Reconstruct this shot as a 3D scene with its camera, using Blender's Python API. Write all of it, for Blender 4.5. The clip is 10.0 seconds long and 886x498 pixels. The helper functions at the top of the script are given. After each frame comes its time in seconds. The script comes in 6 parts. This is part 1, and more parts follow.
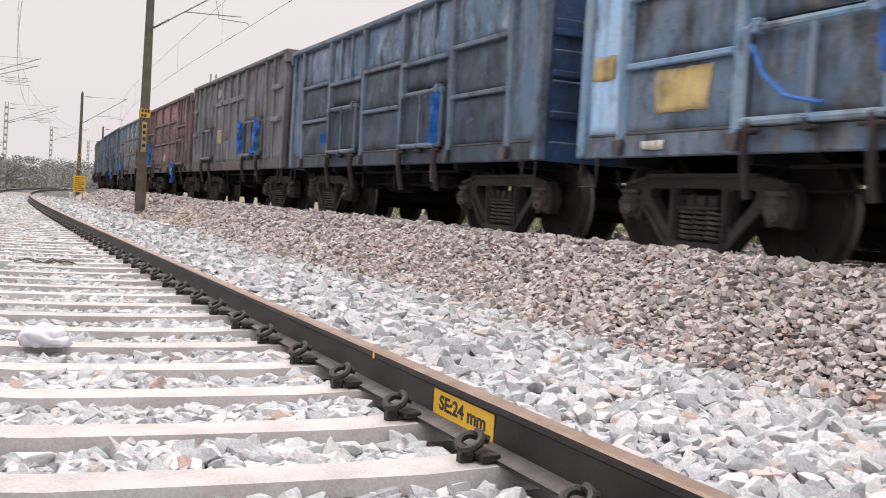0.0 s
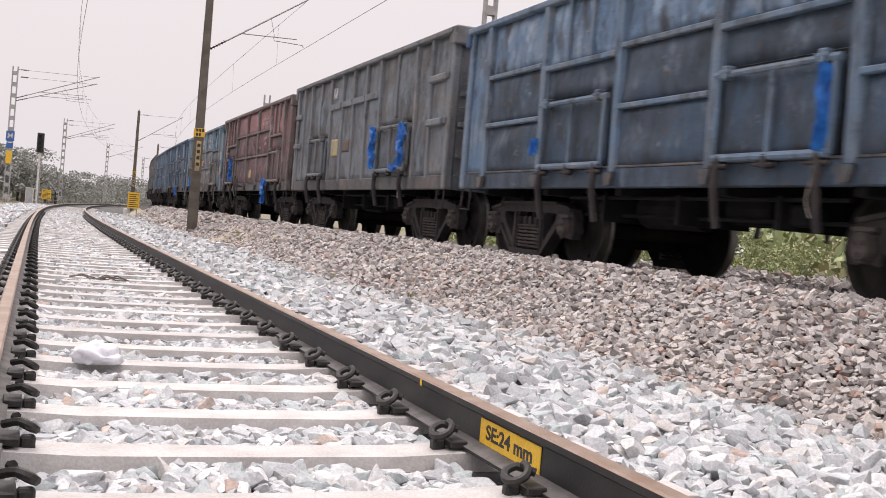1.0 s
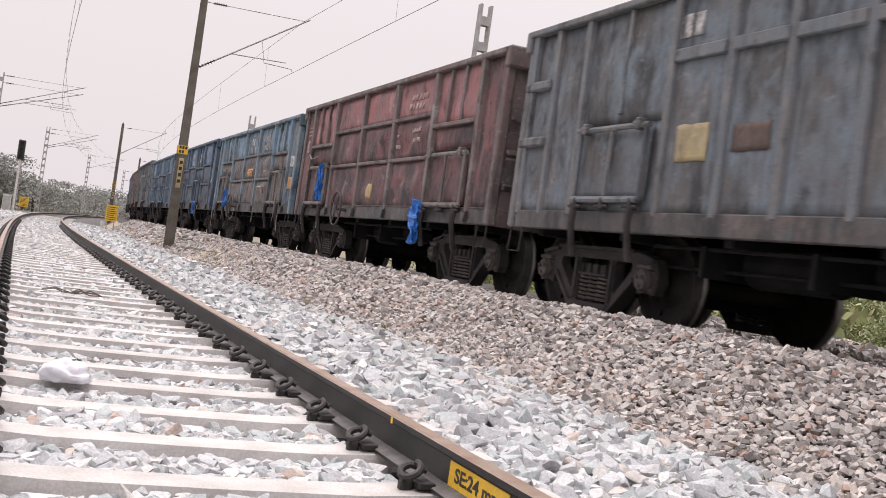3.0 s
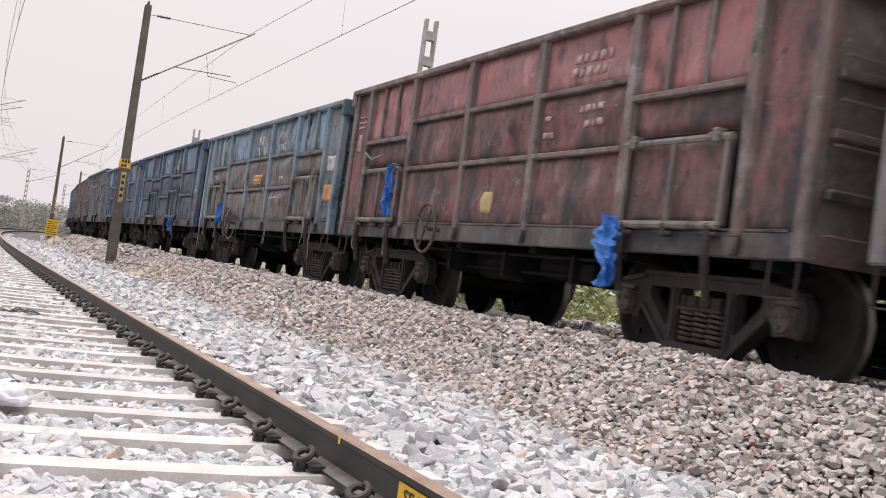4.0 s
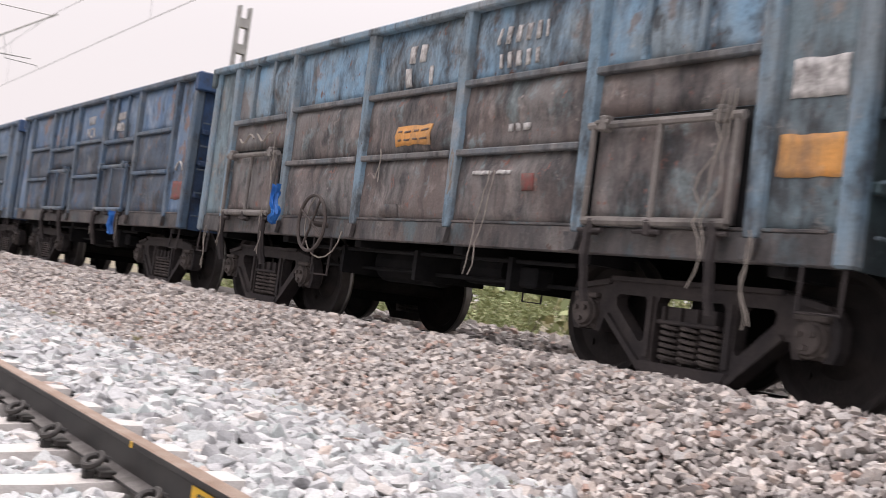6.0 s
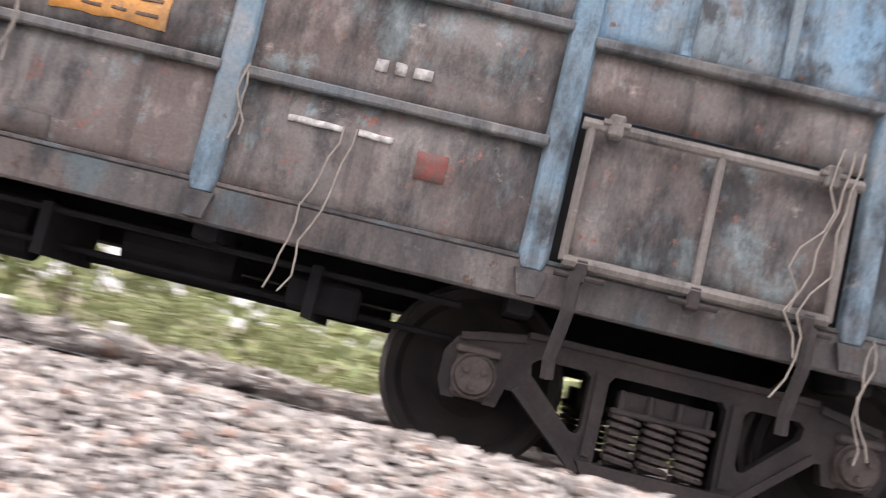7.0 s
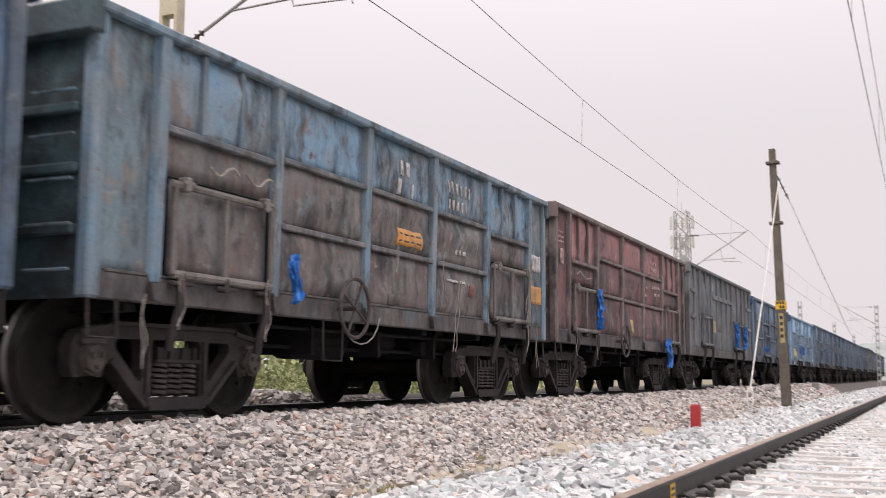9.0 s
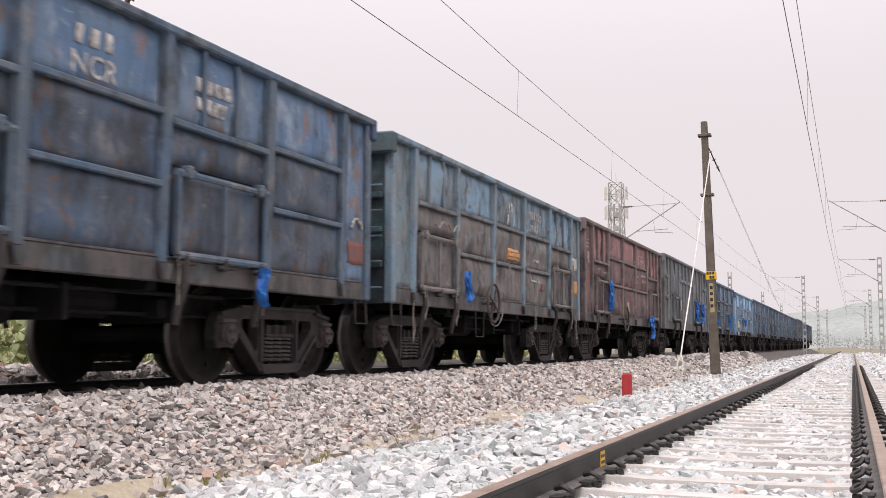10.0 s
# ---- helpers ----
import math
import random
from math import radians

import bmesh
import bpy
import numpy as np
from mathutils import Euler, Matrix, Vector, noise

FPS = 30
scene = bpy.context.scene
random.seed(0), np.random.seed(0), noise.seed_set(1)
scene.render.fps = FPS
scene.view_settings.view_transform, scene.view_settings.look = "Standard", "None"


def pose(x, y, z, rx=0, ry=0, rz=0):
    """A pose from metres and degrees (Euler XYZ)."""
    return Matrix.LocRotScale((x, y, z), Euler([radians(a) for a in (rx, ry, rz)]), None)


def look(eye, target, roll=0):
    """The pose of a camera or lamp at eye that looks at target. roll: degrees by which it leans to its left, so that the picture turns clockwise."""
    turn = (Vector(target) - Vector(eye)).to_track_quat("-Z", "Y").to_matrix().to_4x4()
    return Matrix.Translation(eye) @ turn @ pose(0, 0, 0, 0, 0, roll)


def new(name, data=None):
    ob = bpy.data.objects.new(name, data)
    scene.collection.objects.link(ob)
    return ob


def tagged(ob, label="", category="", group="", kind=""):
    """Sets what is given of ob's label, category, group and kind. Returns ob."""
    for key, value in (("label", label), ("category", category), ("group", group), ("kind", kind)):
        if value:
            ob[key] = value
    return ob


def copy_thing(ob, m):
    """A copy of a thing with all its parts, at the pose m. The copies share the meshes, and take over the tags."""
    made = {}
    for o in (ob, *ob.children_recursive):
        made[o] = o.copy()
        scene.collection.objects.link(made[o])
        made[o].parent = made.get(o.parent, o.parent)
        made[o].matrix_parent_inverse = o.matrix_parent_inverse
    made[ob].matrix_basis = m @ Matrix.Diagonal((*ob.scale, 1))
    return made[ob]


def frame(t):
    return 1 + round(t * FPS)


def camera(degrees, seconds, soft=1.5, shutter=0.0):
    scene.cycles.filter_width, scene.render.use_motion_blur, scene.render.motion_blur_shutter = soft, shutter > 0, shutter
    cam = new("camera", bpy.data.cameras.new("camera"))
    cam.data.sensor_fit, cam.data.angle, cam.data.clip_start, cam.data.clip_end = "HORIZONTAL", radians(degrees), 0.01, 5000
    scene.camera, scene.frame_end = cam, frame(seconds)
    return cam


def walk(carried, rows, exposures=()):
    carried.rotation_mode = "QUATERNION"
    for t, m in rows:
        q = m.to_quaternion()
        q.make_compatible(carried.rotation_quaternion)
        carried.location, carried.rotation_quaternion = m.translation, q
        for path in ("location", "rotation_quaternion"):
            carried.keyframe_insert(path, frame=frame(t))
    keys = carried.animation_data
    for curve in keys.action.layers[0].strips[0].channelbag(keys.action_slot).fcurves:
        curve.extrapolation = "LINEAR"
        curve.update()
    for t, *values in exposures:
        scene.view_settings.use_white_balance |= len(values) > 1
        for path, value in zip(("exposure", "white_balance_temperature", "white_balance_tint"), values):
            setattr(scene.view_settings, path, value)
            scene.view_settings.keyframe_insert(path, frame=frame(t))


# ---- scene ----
import itertools

cam = camera(45.19, 10.0, soft=0.8, shutter=0.3)
PATH = [
    (0.0, pose(-0.016, -0.012, 0.632, 87.74, -3.60, -23.53)),
    (0.5, pose(-0.023, -0.010, 0.639, 88.40, -4.22, -22.04)),
    (1.0, pose(-0.028, -0.008, 0.652, 88.80, -4.88, -20.93)),
    (1.5, pose(-0.046, -0.007, 0.661, 89.04, -5.75, -20.12)),
    (2.0, pose(-0.044, -0.005, 0.674, 89.65, -6.95, -20.32)),
    (2.5, pose(-0.040, 0.002, 0.673, 90.08, -7.81, -21.01)),
    (3.0, pose(-0.038, 0.010, 0.684, 90.60, -8.20, -22.15)),
    (4.5, pose(-0.040, 0.030, 0.708, 92.16, -7.63, -26.53)),
    (5.0, pose(-0.037, 0.030, 0.708, 92.45, -7.41, -28.43)),
    (5.2, pose(-0.029, 0.030, 0.708, 92.53, -7.38, -29.64)),
    (6.3, pose(0.058, 0.008, 0.747, 92.56, -7.93, -41.94)),
    (6.5, pose(0.041, -0.072, 0.742, 92.72, -8.65, -50.47)),
    (6.7, pose(0.043, -0.108, 0.737, 93.92, -10.36, -64.32)),
    (6.9, pose(0.048, 0.030, 0.731, 96.03, -13.13, -82.38)),
    (7.2, pose(0.060, 0.022, 0.728, 97.75, -12.55, -104.40)),
    (7.5, pose(0.071, 0.015, 0.726, 100.24, -11.13, -122.86)),
    (8.0, pose(0.027, -0.011, 0.726, 101.31, -6.52, -141.06)),
    (8.2, pose(0.026, -0.011, 0.714, 100.80, -5.00, -145.00)),
    (8.5, pose(0.025, -0.011, 0.693, 98.85, -3.25, -150.25)),
    (8.8, pose(0.021, 0.012, 0.670, 97.31, -1.55, -153.98)),
    (9.0, pose(0.017, 0.030, 0.655, 96.78, -0.28, -155.60)),
    (9.5, pose(0.001, 0.041, 0.653, 95.77, 0.31, -158.79)),
    (10.0, pose(-0.003, 0.040, 0.660, 95.18, -0.08, -159.02)),
]
walk(cam, PATH, exposures=[(0.0, 0.0), (5.2, 0.02), (6.3, 0.25), (6.7, 0.52), (7.1, 0.85), (7.6, 1.05), (8.0, 0.95), (8.25, 0.62), (8.5, 0.2), (9.0, -0.04), (10.0, 0.0)])

# ---- light ----
world = bpy.data.worlds.new("world")
scene.world = world
world.use_nodes = True
wn = world.node_tree
sky = wn.nodes.new("ShaderNodeTexSky")
sky.sky_type = "NISHITA"
sky.sun_disc = False
sky.sun_elevation, sky.sun_rotation = radians(60), radians(4)
sky.air_density, sky.dust_density, sky.ozone_density = 1.6, 9.0, 1.0
veil = wn.nodes.new("ShaderNodeMix")
veil.data_type = "RGBA"
veil.inputs[0].default_value = 0.9
veil.inputs[7].default_value = (9.05, 8.32, 8.6, 1)      # thick even cloud
wn.links.new(sky.outputs[0], veil.inputs[6])
# an overcast sky grows brighter towards the zenith
up = wn.nodes.new("ShaderNodeTexCoord")
split = wn.nodes.new("ShaderNodeSeparateXYZ")
lift = wn.nodes.new("ShaderNodeMapRange")
lift.interpolation_type = "SMOOTHSTEP"
lift.inputs[1].default_value, lift.inputs[2].default_value = 0.18, 0.95
lift.inputs[3].default_value, lift.inputs[4].default_value = 0.1, 0.255
wn.links.new(up.outputs["Generated"], split.inputs[0])
wn.links.new(split.outputs[2], lift.inputs[0])
back = next(n for n in wn.nodes if n.type == "BACKGROUND")
wn.links.new(lift.outputs[0], back.inputs[1])
wn.links.new(veil.outputs[2], back.inputs[0])
sun_data = bpy.data.lights.new("sun", "SUN")
sun_data.energy, sun_data.angle, sun_data.color = 1.35, radians(14), (1.0, 0.96, 0.94)
sun = new("sun", sun_data)
sun.matrix_world = look((2, 27, 46), (0, 0, 0))

# ---- materials ----


def node(nt, kind, **settings):
    n = nt.nodes.new(kind)
    for k, v in settings.items():
        if k == "blend":
            n.blend_type = v
        elif k == "dtype":
            n.data_type = v
        elif k == "op":
            n.operation = v
        elif k == "feature":
            n.feature = v
    return n


def ramp(nt, src, stops):
    r = nt.nodes.new("ShaderNodeValToRGB")
    els = r.color_ramp.elements
    while len(els) < len(stops):
        els.new(0.5)
    for e, (p, c) in zip(els, stops):
        e.position, e.color = p, (*c, 1) if len(c) == 3 else c
    nt.links.new(src, r.inputs[0])
    return r.outputs[0]


def noise_tex(nt, scale, detail=6, rough=0.6, stretch=None, coord="Object", shift=None):
    tc = nt.nodes.new("ShaderNodeTexCoord")
    out = tc.outputs[coord]
    if stretch or shift is not None:
        mp = nt.nodes.new("ShaderNodeMapping")
        nt.links.new(out, mp.inputs[0])
        if stretch:
            mp.inputs[3].default_value = stretch
        if shift is not None:
            nt.links.new(shift, mp.inputs[1])
        out = mp.outputs[0]
    n = nt.nodes.new("ShaderNodeTexNoise")
    n.inputs["Scale"].default_value, n.inputs["Detail"].default_value, n.inputs["Roughness"].default_value = scale, detail, rough
    nt.links.new(out, n.inputs["Vector"])
    return n.outputs["Fac"]


def mixed(nt, fac, a, b, blend="MIX"):
    m = nt.nodes.new("ShaderNodeMix")
    m.data_type, m.blend_type = "RGBA", blend
    for slot, v in ((0, fac), (6, a), (7, b)):
        if isinstance(v, (int, float)):
            m.inputs[slot].default_value = v
        elif isinstance(v, tuple):
            m.inputs[slot].default_value = (*v, 1) if len(v) == 3 else v
        else:
            nt.links.new(v, m.inputs[slot])
    return m.outputs[2]


def begin(name):
    m = bpy.data.materials.new(name)
    m.use_nodes = True
    nt = m.node_tree
    return m, nt, next(n for n in nt.nodes if n.type == "BSDF_PRINCIPLED")


def bump(nt, bsdf, height, strength, distance=0.01):
    b = nt.nodes.new("ShaderNodeBump")
    b.inputs["Strength"].default_value, b.inputs["Distance"].default_value = strength, distance
    nt.links.new(height, b.inputs["Height"])
    nt.links.new(b.outputs[0], bsdf.inputs["Normal"])


def object_random(nt):
    return nt.nodes.new("ShaderNodeObjectInfo").outputs["Random"]


def island_random(nt):
    return nt.nodes.new("ShaderNodeNewGeometry").outputs["Random Per Island"]


def surface(name, c1, c2, scale=8.0, rough=0.7, metal=0.0, fine=60.0, bump_d=0.004, vary=0.0, stretch=None, coord="Object"):
    """Two mixed tones at a coarse and a fine scale, with fine relief."""
    m, nt, b = begin(name)
    coarse = noise_tex(nt, scale, stretch=stretch, coord=coord)
    small = noise_tex(nt, fine, detail=3, coord=coord)
    fac = ramp(nt, coarse, [(0.35, (0, 0, 0)), (0.65, (1, 1, 1))])
    col = mixed(nt, fac, c1, c2)
    col = mixed(nt, 0.35, col, ramp(nt, small, [(0.3, (0.55, 0.55, 0.55)), (0.7, (1.25, 1.25, 1.25))]), "MULTIPLY")
    if vary:
        col = mixed(nt, vary, col, ramp(nt, object_random(nt), [(0, (0.6, 0.6, 0.6)), (1, (1.35, 1.35, 1.35))]), "MULTIPLY")
    nt.links.new(col, b.inputs["Base Color"])
    b.inputs["Roughness"].default_value, b.inputs["Metallic"].default_value = rough, metal
    bump(nt, b, small, 0.5, bump_d)
    return m


def paint(name, base, second, rust=(0.085, 0.052, 0.04), soot=(0.033, 0.034, 0.038), wear=0.5, scuff=(0.30, 0.29, 0.285), third=None, gain=0.84):
    """Old wagon paint: faded patches, brown grime in streaks, pale scuffs, chipped rust, shallow dents."""
    third = third or second
    base, second, scuff, third = (tuple(gain * q for q in c) for c in (base, second, scuff, third))
    m, nt, b = begin(name)
    off = nt.nodes.new("ShaderNodeMath")
    off.operation = "MULTIPLY"
    nt.links.new(object_random(nt), off.inputs[0])
    off.inputs[1].default_value = 37.0
    at = off.outputs[0]
    big = noise_tex(nt, 1.3, 5, 0.6, shift=at)
    patch = noise_tex(nt, 2.6, 7, 0.66, stretch=(1, 1.15, 0.8), shift=at)
    streak = noise_tex(nt, 1.5, 7, 0.7, stretch=(1, 1.7, 0.7), shift=at)
    chips = noise_tex(nt, 7.0, 8, 0.7, shift=at)
    fine = noise_tex(nt, 50.0, 3)
    col = mixed(nt, ramp(nt, big, [(0.40, (0, 0, 0)), (0.60, (1, 1, 1))]), base, second)
    col = mixed(nt, ramp(nt, patch, [(0.55, (0, 0, 0)), (0.68, (0.6, 0.6, 0.6))]), col, scuff)
    tint = noise_tex(nt, 2.1, 8, 0.68, stretch=(1, 1.1, 0.85), shift=at)
    col = mixed(nt, ramp(nt, tint, [(0.56, (0, 0, 0)), (0.62, (0.85, 0.85, 0.85))]), col, third)
    col = mixed(nt, ramp(nt, streak, [(0.60 - wear * 0.3, (0, 0, 0)), (0.76 - wear * 0.26, (0.92, 0.92, 0.92))]), col, soot)
    col = mixed(nt, ramp(nt, patch, [(0.28 + wear * 0.1, (0.85, 0.85, 0.85)), (0.40 + wear * 0.1, (0, 0, 0))]), col, soot)
    col = mixed(nt, ramp(nt, chips, [(0.71 - wear * 0.22, (0, 0, 0)), (0.76 - wear * 0.2, (1, 1, 1))]), col, rust)
    marks = noise_tex(nt, 4.2, 9, 0.74, stretch=(1, 0.8, 1.3), shift=at)
    col = mixed(nt, ramp(nt, marks, [(0.60, (0, 0, 0)), (0.70, (0.6, 0.6, 0.6))]), col, tuple(min(0.55, 1.25 * q) for q in scuff))
    runs = noise_tex(nt, 2.2, 5, 0.6, stretch=(1, 4.5, 0.35), shift=at)
    col = mixed(nt, ramp(nt, runs, [(0.54, (0, 0, 0)), (0.66, (0.4, 0.4, 0.4))]), col, soot)
    col = mixed(nt, 0.35, col, ramp(nt, fine, [(0.3, (0.6, 0.6, 0.6)), (0.7, (1.3, 1.3, 1.3))]), "MULTIPLY")
    nt.links.new(col, b.inputs["Base Color"])
    b.inputs["Roughness"].default_value = 0.58
    b.inputs["Specular IOR Level"].default_value = 0.3
    b1 = nt.nodes.new("ShaderNodeBump")
    b1.inputs["Strength"].default_value, b1.inputs["Distance"].default_value = 0.55, 0.05
    nt.links.new(patch, b1.inputs["Height"])
    b2 = nt.nodes.new("ShaderNodeBump")
    b2.inputs["Strength"].default_value, b2.inputs["Distance"].default_value = 0.4, 0.008
    nt.links.new(chips, b2.inputs["Height"])
    nt.links.new(b1.outputs[0], b2.inputs["Normal"])
    nt.links.new(b2.outputs[0], b.inputs["Normal"])
    return m


def stone_mat(name, stops, fine=70.0):
    m, nt, b = begin(name)
    col = ramp(nt, island_random(nt), stops)
    small = noise_tex(nt, fine, 5, 0.7)
    col = mixed(nt, 0.55, col, ramp(nt, small, [(0.3, (0.42, 0.42, 0.42)), (0.7, (1.3, 1.3, 1.3))]), "MULTIPLY")
    nt.links.new(col, b.inputs["Base Color"])
    b.inputs["Roughness"].default_value = 0.85
    bump(nt, b, small, 0.6, 0.004)
    return m


WHITE_STONE = stone_mat("pale_ballast", [(0.0, (0.30, 0.30, 0.31)), (0.15, (0.46, 0.465, 0.475)), (0.4, (0.54, 0.545, 0.555)), (0.55, (0.40, 0.44, 0.44)), (0.75, (0.65, 0.65, 0.65)), (0.95, (0.60, 0.585, 0.57)), (0.985, (0.54, 0.46, 0.41)), (1.0, (0.46, 0.35, 0.30))])
BROWN_STONE = stone_mat("brown_ballast", [(0.0, (0.15, 0.138, 0.132)), (0.2, (0.33, 0.30, 0.285)), (0.4, (0.55, 0.50, 0.465)), (0.55, (0.40, 0.385, 0.375)), (0.8, (0.66, 0.61, 0.575)), (0.93, (0.47, 0.40, 0.355)), (1.0, (0.42, 0.28, 0.23))])
# beds coloured near-black to give the shade in the gaps between stones
WHITE_GAP_SHADE = surface("gap_shade_pale_ballast", (0.13, 0.127, 0.123), (0.07, 0.068, 0.066), 22, 0.9, fine=60, bump_d=0.02)
BROWN_GAP_SHADE = surface("gap_shade_brown_ballast", (0.11, 0.095, 0.088), (0.06, 0.052, 0.048), 22, 0.9, fine=60, bump_d=0.02)
EARTH = surface("dry_earth", (0.24, 0.20, 0.145), (0.15, 0.14, 0.085), 0.6, 0.95, fine=14, bump_d=0.03)
CONCRETE = surface("sleeper_concrete", (0.57, 0.545, 0.525), (0.45, 0.425, 0.405), 5, 0.85, fine=90, bump_d=0.003, vary=0.25)
OLD_CONCRETE = surface("old_concrete", (0.30, 0.28, 0.25), (0.22, 0.20, 0.18), 5, 0.9, fine=60, vary=0.3)
RAIL_SIDE = surface("rail_steel_side", (0.014, 0.0135, 0.0145), (0.028, 0.025, 0.024), 6, 0.5, 0.2, 80, 0.002)
RAIL_TOP = surface("rail_running_face", (0.33, 0.255, 0.205), (0.23, 0.15, 0.105), 5, 0.45, 0.45, 120, 0.001)
RAIL_BRIGHT = surface("bright_rail_head", (0.45, 0.43, 0.41), (0.36, 0.34, 0.33), 5, 0.28, 0.9, 120, 0.001)
# foot top is dusty, and its grey also holds the light it catches
RAIL_FOOT = surface("lit_dusty_rail_foot", (0.16, 0.15, 0.145), (0.075, 0.066, 0.062), 7, 0.75, 0.1, 80, 0.002)
CLIP_BLACK = surface("black_clip_steel", (0.022, 0.021, 0.021), (0.045, 0.04, 0.037), 30, 0.55, 0.3, 120, 0.001)
MAST_STEEL = surface("weathered_mast_steel", (0.17, 0.15, 0.125), (0.11, 0.092, 0.075), 3, 0.75, 0.3, 60, 0.002)
GALV = surface("galvanised_steel", (0.44, 0.44, 0.43), (0.33, 0.33, 0.32), 4, 0.6, 0.45, 60, 0.001)
CREAM = surface("cream_mast_paint", (0.60, 0.55, 0.42), (0.48, 0.43, 0.32), 4, 0.7, 0.0, 60, 0.001)
WIRE = surface("contact_wire", (0.10, 0.085, 0.075), (0.07, 0.06, 0.055), 3, 0.6, 0.5, 30, 0.0005)
PORCELAIN = surface("brown_insulator", (0.07, 0.035, 0.025), (0.05, 0.028, 0.022), 10, 0.25, 0, 60, 0.0005)
YELLOW = surface("yellow_sign_paint", (0.80, 0.50, 0.03), (0.74, 0.43, 0.03), 6, 0.5, 0, 80, 0.0005)
ORANGE = paint("orange_panel_paint", (0.66, 0.31, 0.085), (0.50, 0.27, 0.10), wear=0.28, scuff=(0.72, 0.55, 0.38), soot=(0.20, 0.14, 0.10), rust=(0.30, 0.17, 0.10), gain=1.0)
PALE_YELLOW = paint("faded_yellow_paint", (0.56, 0.43, 0.17), (0.36, 0.30, 0.18), wear=0.35, scuff=(0.55, 0.48, 0.36), soot=(0.14, 0.12, 0.10), rust=(0.2, 0.15, 0.11), gain=1.0)
BLACK_PAINT = surface("black_paint", (0.018, 0.018, 0.018), (0.03, 0.03, 0.03), 6, 0.5, 0, 80, 0.0005)
WHITE_PAINT = surface("white_paint", (0.68, 0.66, 0.62), (0.50, 0.48, 0.45), 7, 0.7, 0, 60, 0.001)
FADED_PINK = surface("faded_pinkish_marking", (0.55, 0.42, 0.41), (0.22, 0.13, 0.125), 14, 0.8, 0, 60, 0.001)
FADED_WHITE = surface("faded_white_marking", (0.62, 0.61, 0.60), (0.20, 0.19, 0.19), 14, 0.8, 0, 60, 0.001)
RED_PAINT = surface("red_paint", (0.42, 0.03, 0.035), (0.33, 0.025, 0.03), 6, 0.6, 0, 60, 0.001)
BLUE_PAINT = surface("blue_paint", (0.03, 0.11, 0.33), (0.04, 0.13, 0.36), 6, 0.5, 0, 60, 0.0005)
TARP = surface("blue_plastic_sheet", (0.014, 0.10, 0.40), (0.03, 0.19, 0.58), 9, 0.4, 0, 40, 0.004)
PLASTIC_BAG = surface("white_plastic_bag", (0.86, 0.84, 0.88), (0.80, 0.78, 0.83), 14, 0.4, 0, 30, 0.002)
BOGIE = surface("grimy_cast_steel", (0.034, 0.031, 0.033), (0.062, 0.053, 0.052), 4, 0.8, 0.05, 50, 0.004)
# underframe colour is near-black, with the deep shade below the wagons in it
UNDER = surface("shade_dark_underframe", (0.0105, 0.0108, 0.0125), (0.018, 0.0175, 0.019), 4, 0.95, 0.0, 50, 0.003)
AXLE_GRIME = surface("dusty_axle_casting", (0.105, 0.09, 0.085), (0.06, 0.052, 0.05), 7, 0.8, 0.05, 50, 0.004)
WHEEL = surface("dark_wheel_steel", (0.017, 0.0155, 0.016), (0.032, 0.027, 0.026), 5, 0.85, 0.05, 50, 0.002)
# little specular, so dry soot and the underframe's painted-in shade stay dark
for grimy in (BOGIE, UNDER, WHEEL, AXLE_GRIME):
    grimy.node_tree.nodes["Principled BSDF"].inputs["Specular IOR Level"].default_value = 0.22
TREAD = surface("worn_wheel_tread", (0.20, 0.19, 0.185), (0.13, 0.12, 0.115), 5, 0.45, 0.8, 50, 0.001)
FADED_RED = surface("faded_red_scrawl", (0.24, 0.07, 0.065), (0.13, 0.095, 0.085), 12, 0.8, 0, 60, 0.001)
ROPE = surface("pale_rope", (0.32, 0.29, 0.26), (0.22, 0.20, 0.18), 20, 0.9, 0, 80, 0.001)
FUR = surface("sandy_fur", (0.85, 0.66, 0.42), (0.88, 0.80, 0.66), 4, 0.9, 0, 80, 0.004)

# ---- small mesh tools ----


def mesh_object(name, bm, material, parent=None, label="", smooth=False):
    me = bpy.data.meshes.new(name)
    bm.normal_update()
    bm.to_mesh(me)
    bm.free()
    me.materials.append(material)
    if smooth:
        me.shade_smooth()
    ob = new(name, me)
    ob.parent = parent
    if label:
        ob["label"] = label
    return ob


def part(name, bm, material, parent, label="", smooth=False):
    return mesh_object(name, bm, material, parent, label, smooth)


def shared(name, source, parent, m):
    """A piece that shares the mesh of another."""
    ob = new(name, source.data)
    ob.parent = parent
    ob.matrix_basis = m
    return ob


def box(bm, x0, x1, y0, y1, z0, z1, bevel=0.0, m=None):
    geom = bmesh.ops.create_cube(bm, size=1.0, matrix=Matrix.Translation(((x0 + x1) / 2, (y0 + y1) / 2, (z0 + z1) / 2)) @ Matrix.Diagonal((x1 - x0, y1 - y0, z1 - z0, 1)))
    vs = geom["verts"]
    if m is not None:
        bmesh.ops.transform(bm, matrix=m, verts=vs)
    if bevel:
        es = list({e for v in vs for e in v.link_edges})
        bmesh.ops.bevel(bm, geom=es, offset=bevel, segments=1, affect="EDGES")
    return bm


def boxed(*args, **kw):
    return box(bmesh.new(), *args, **kw)


def cyl(bm, p, q, r, r2=None, n=10, caps=True):
    p, q = Vector(p), Vector(q)
    d = q - p
    m = Matrix.Translation((p + q) / 2) @ d.to_track_quat("Z", "Y").to_matrix().to_4x4()
    bmesh.ops.create_cone(bm, cap_ends=caps, segments=n, radius1=r, radius2=r if r2 is None else r2, depth=d.length, matrix=m)
    return bm


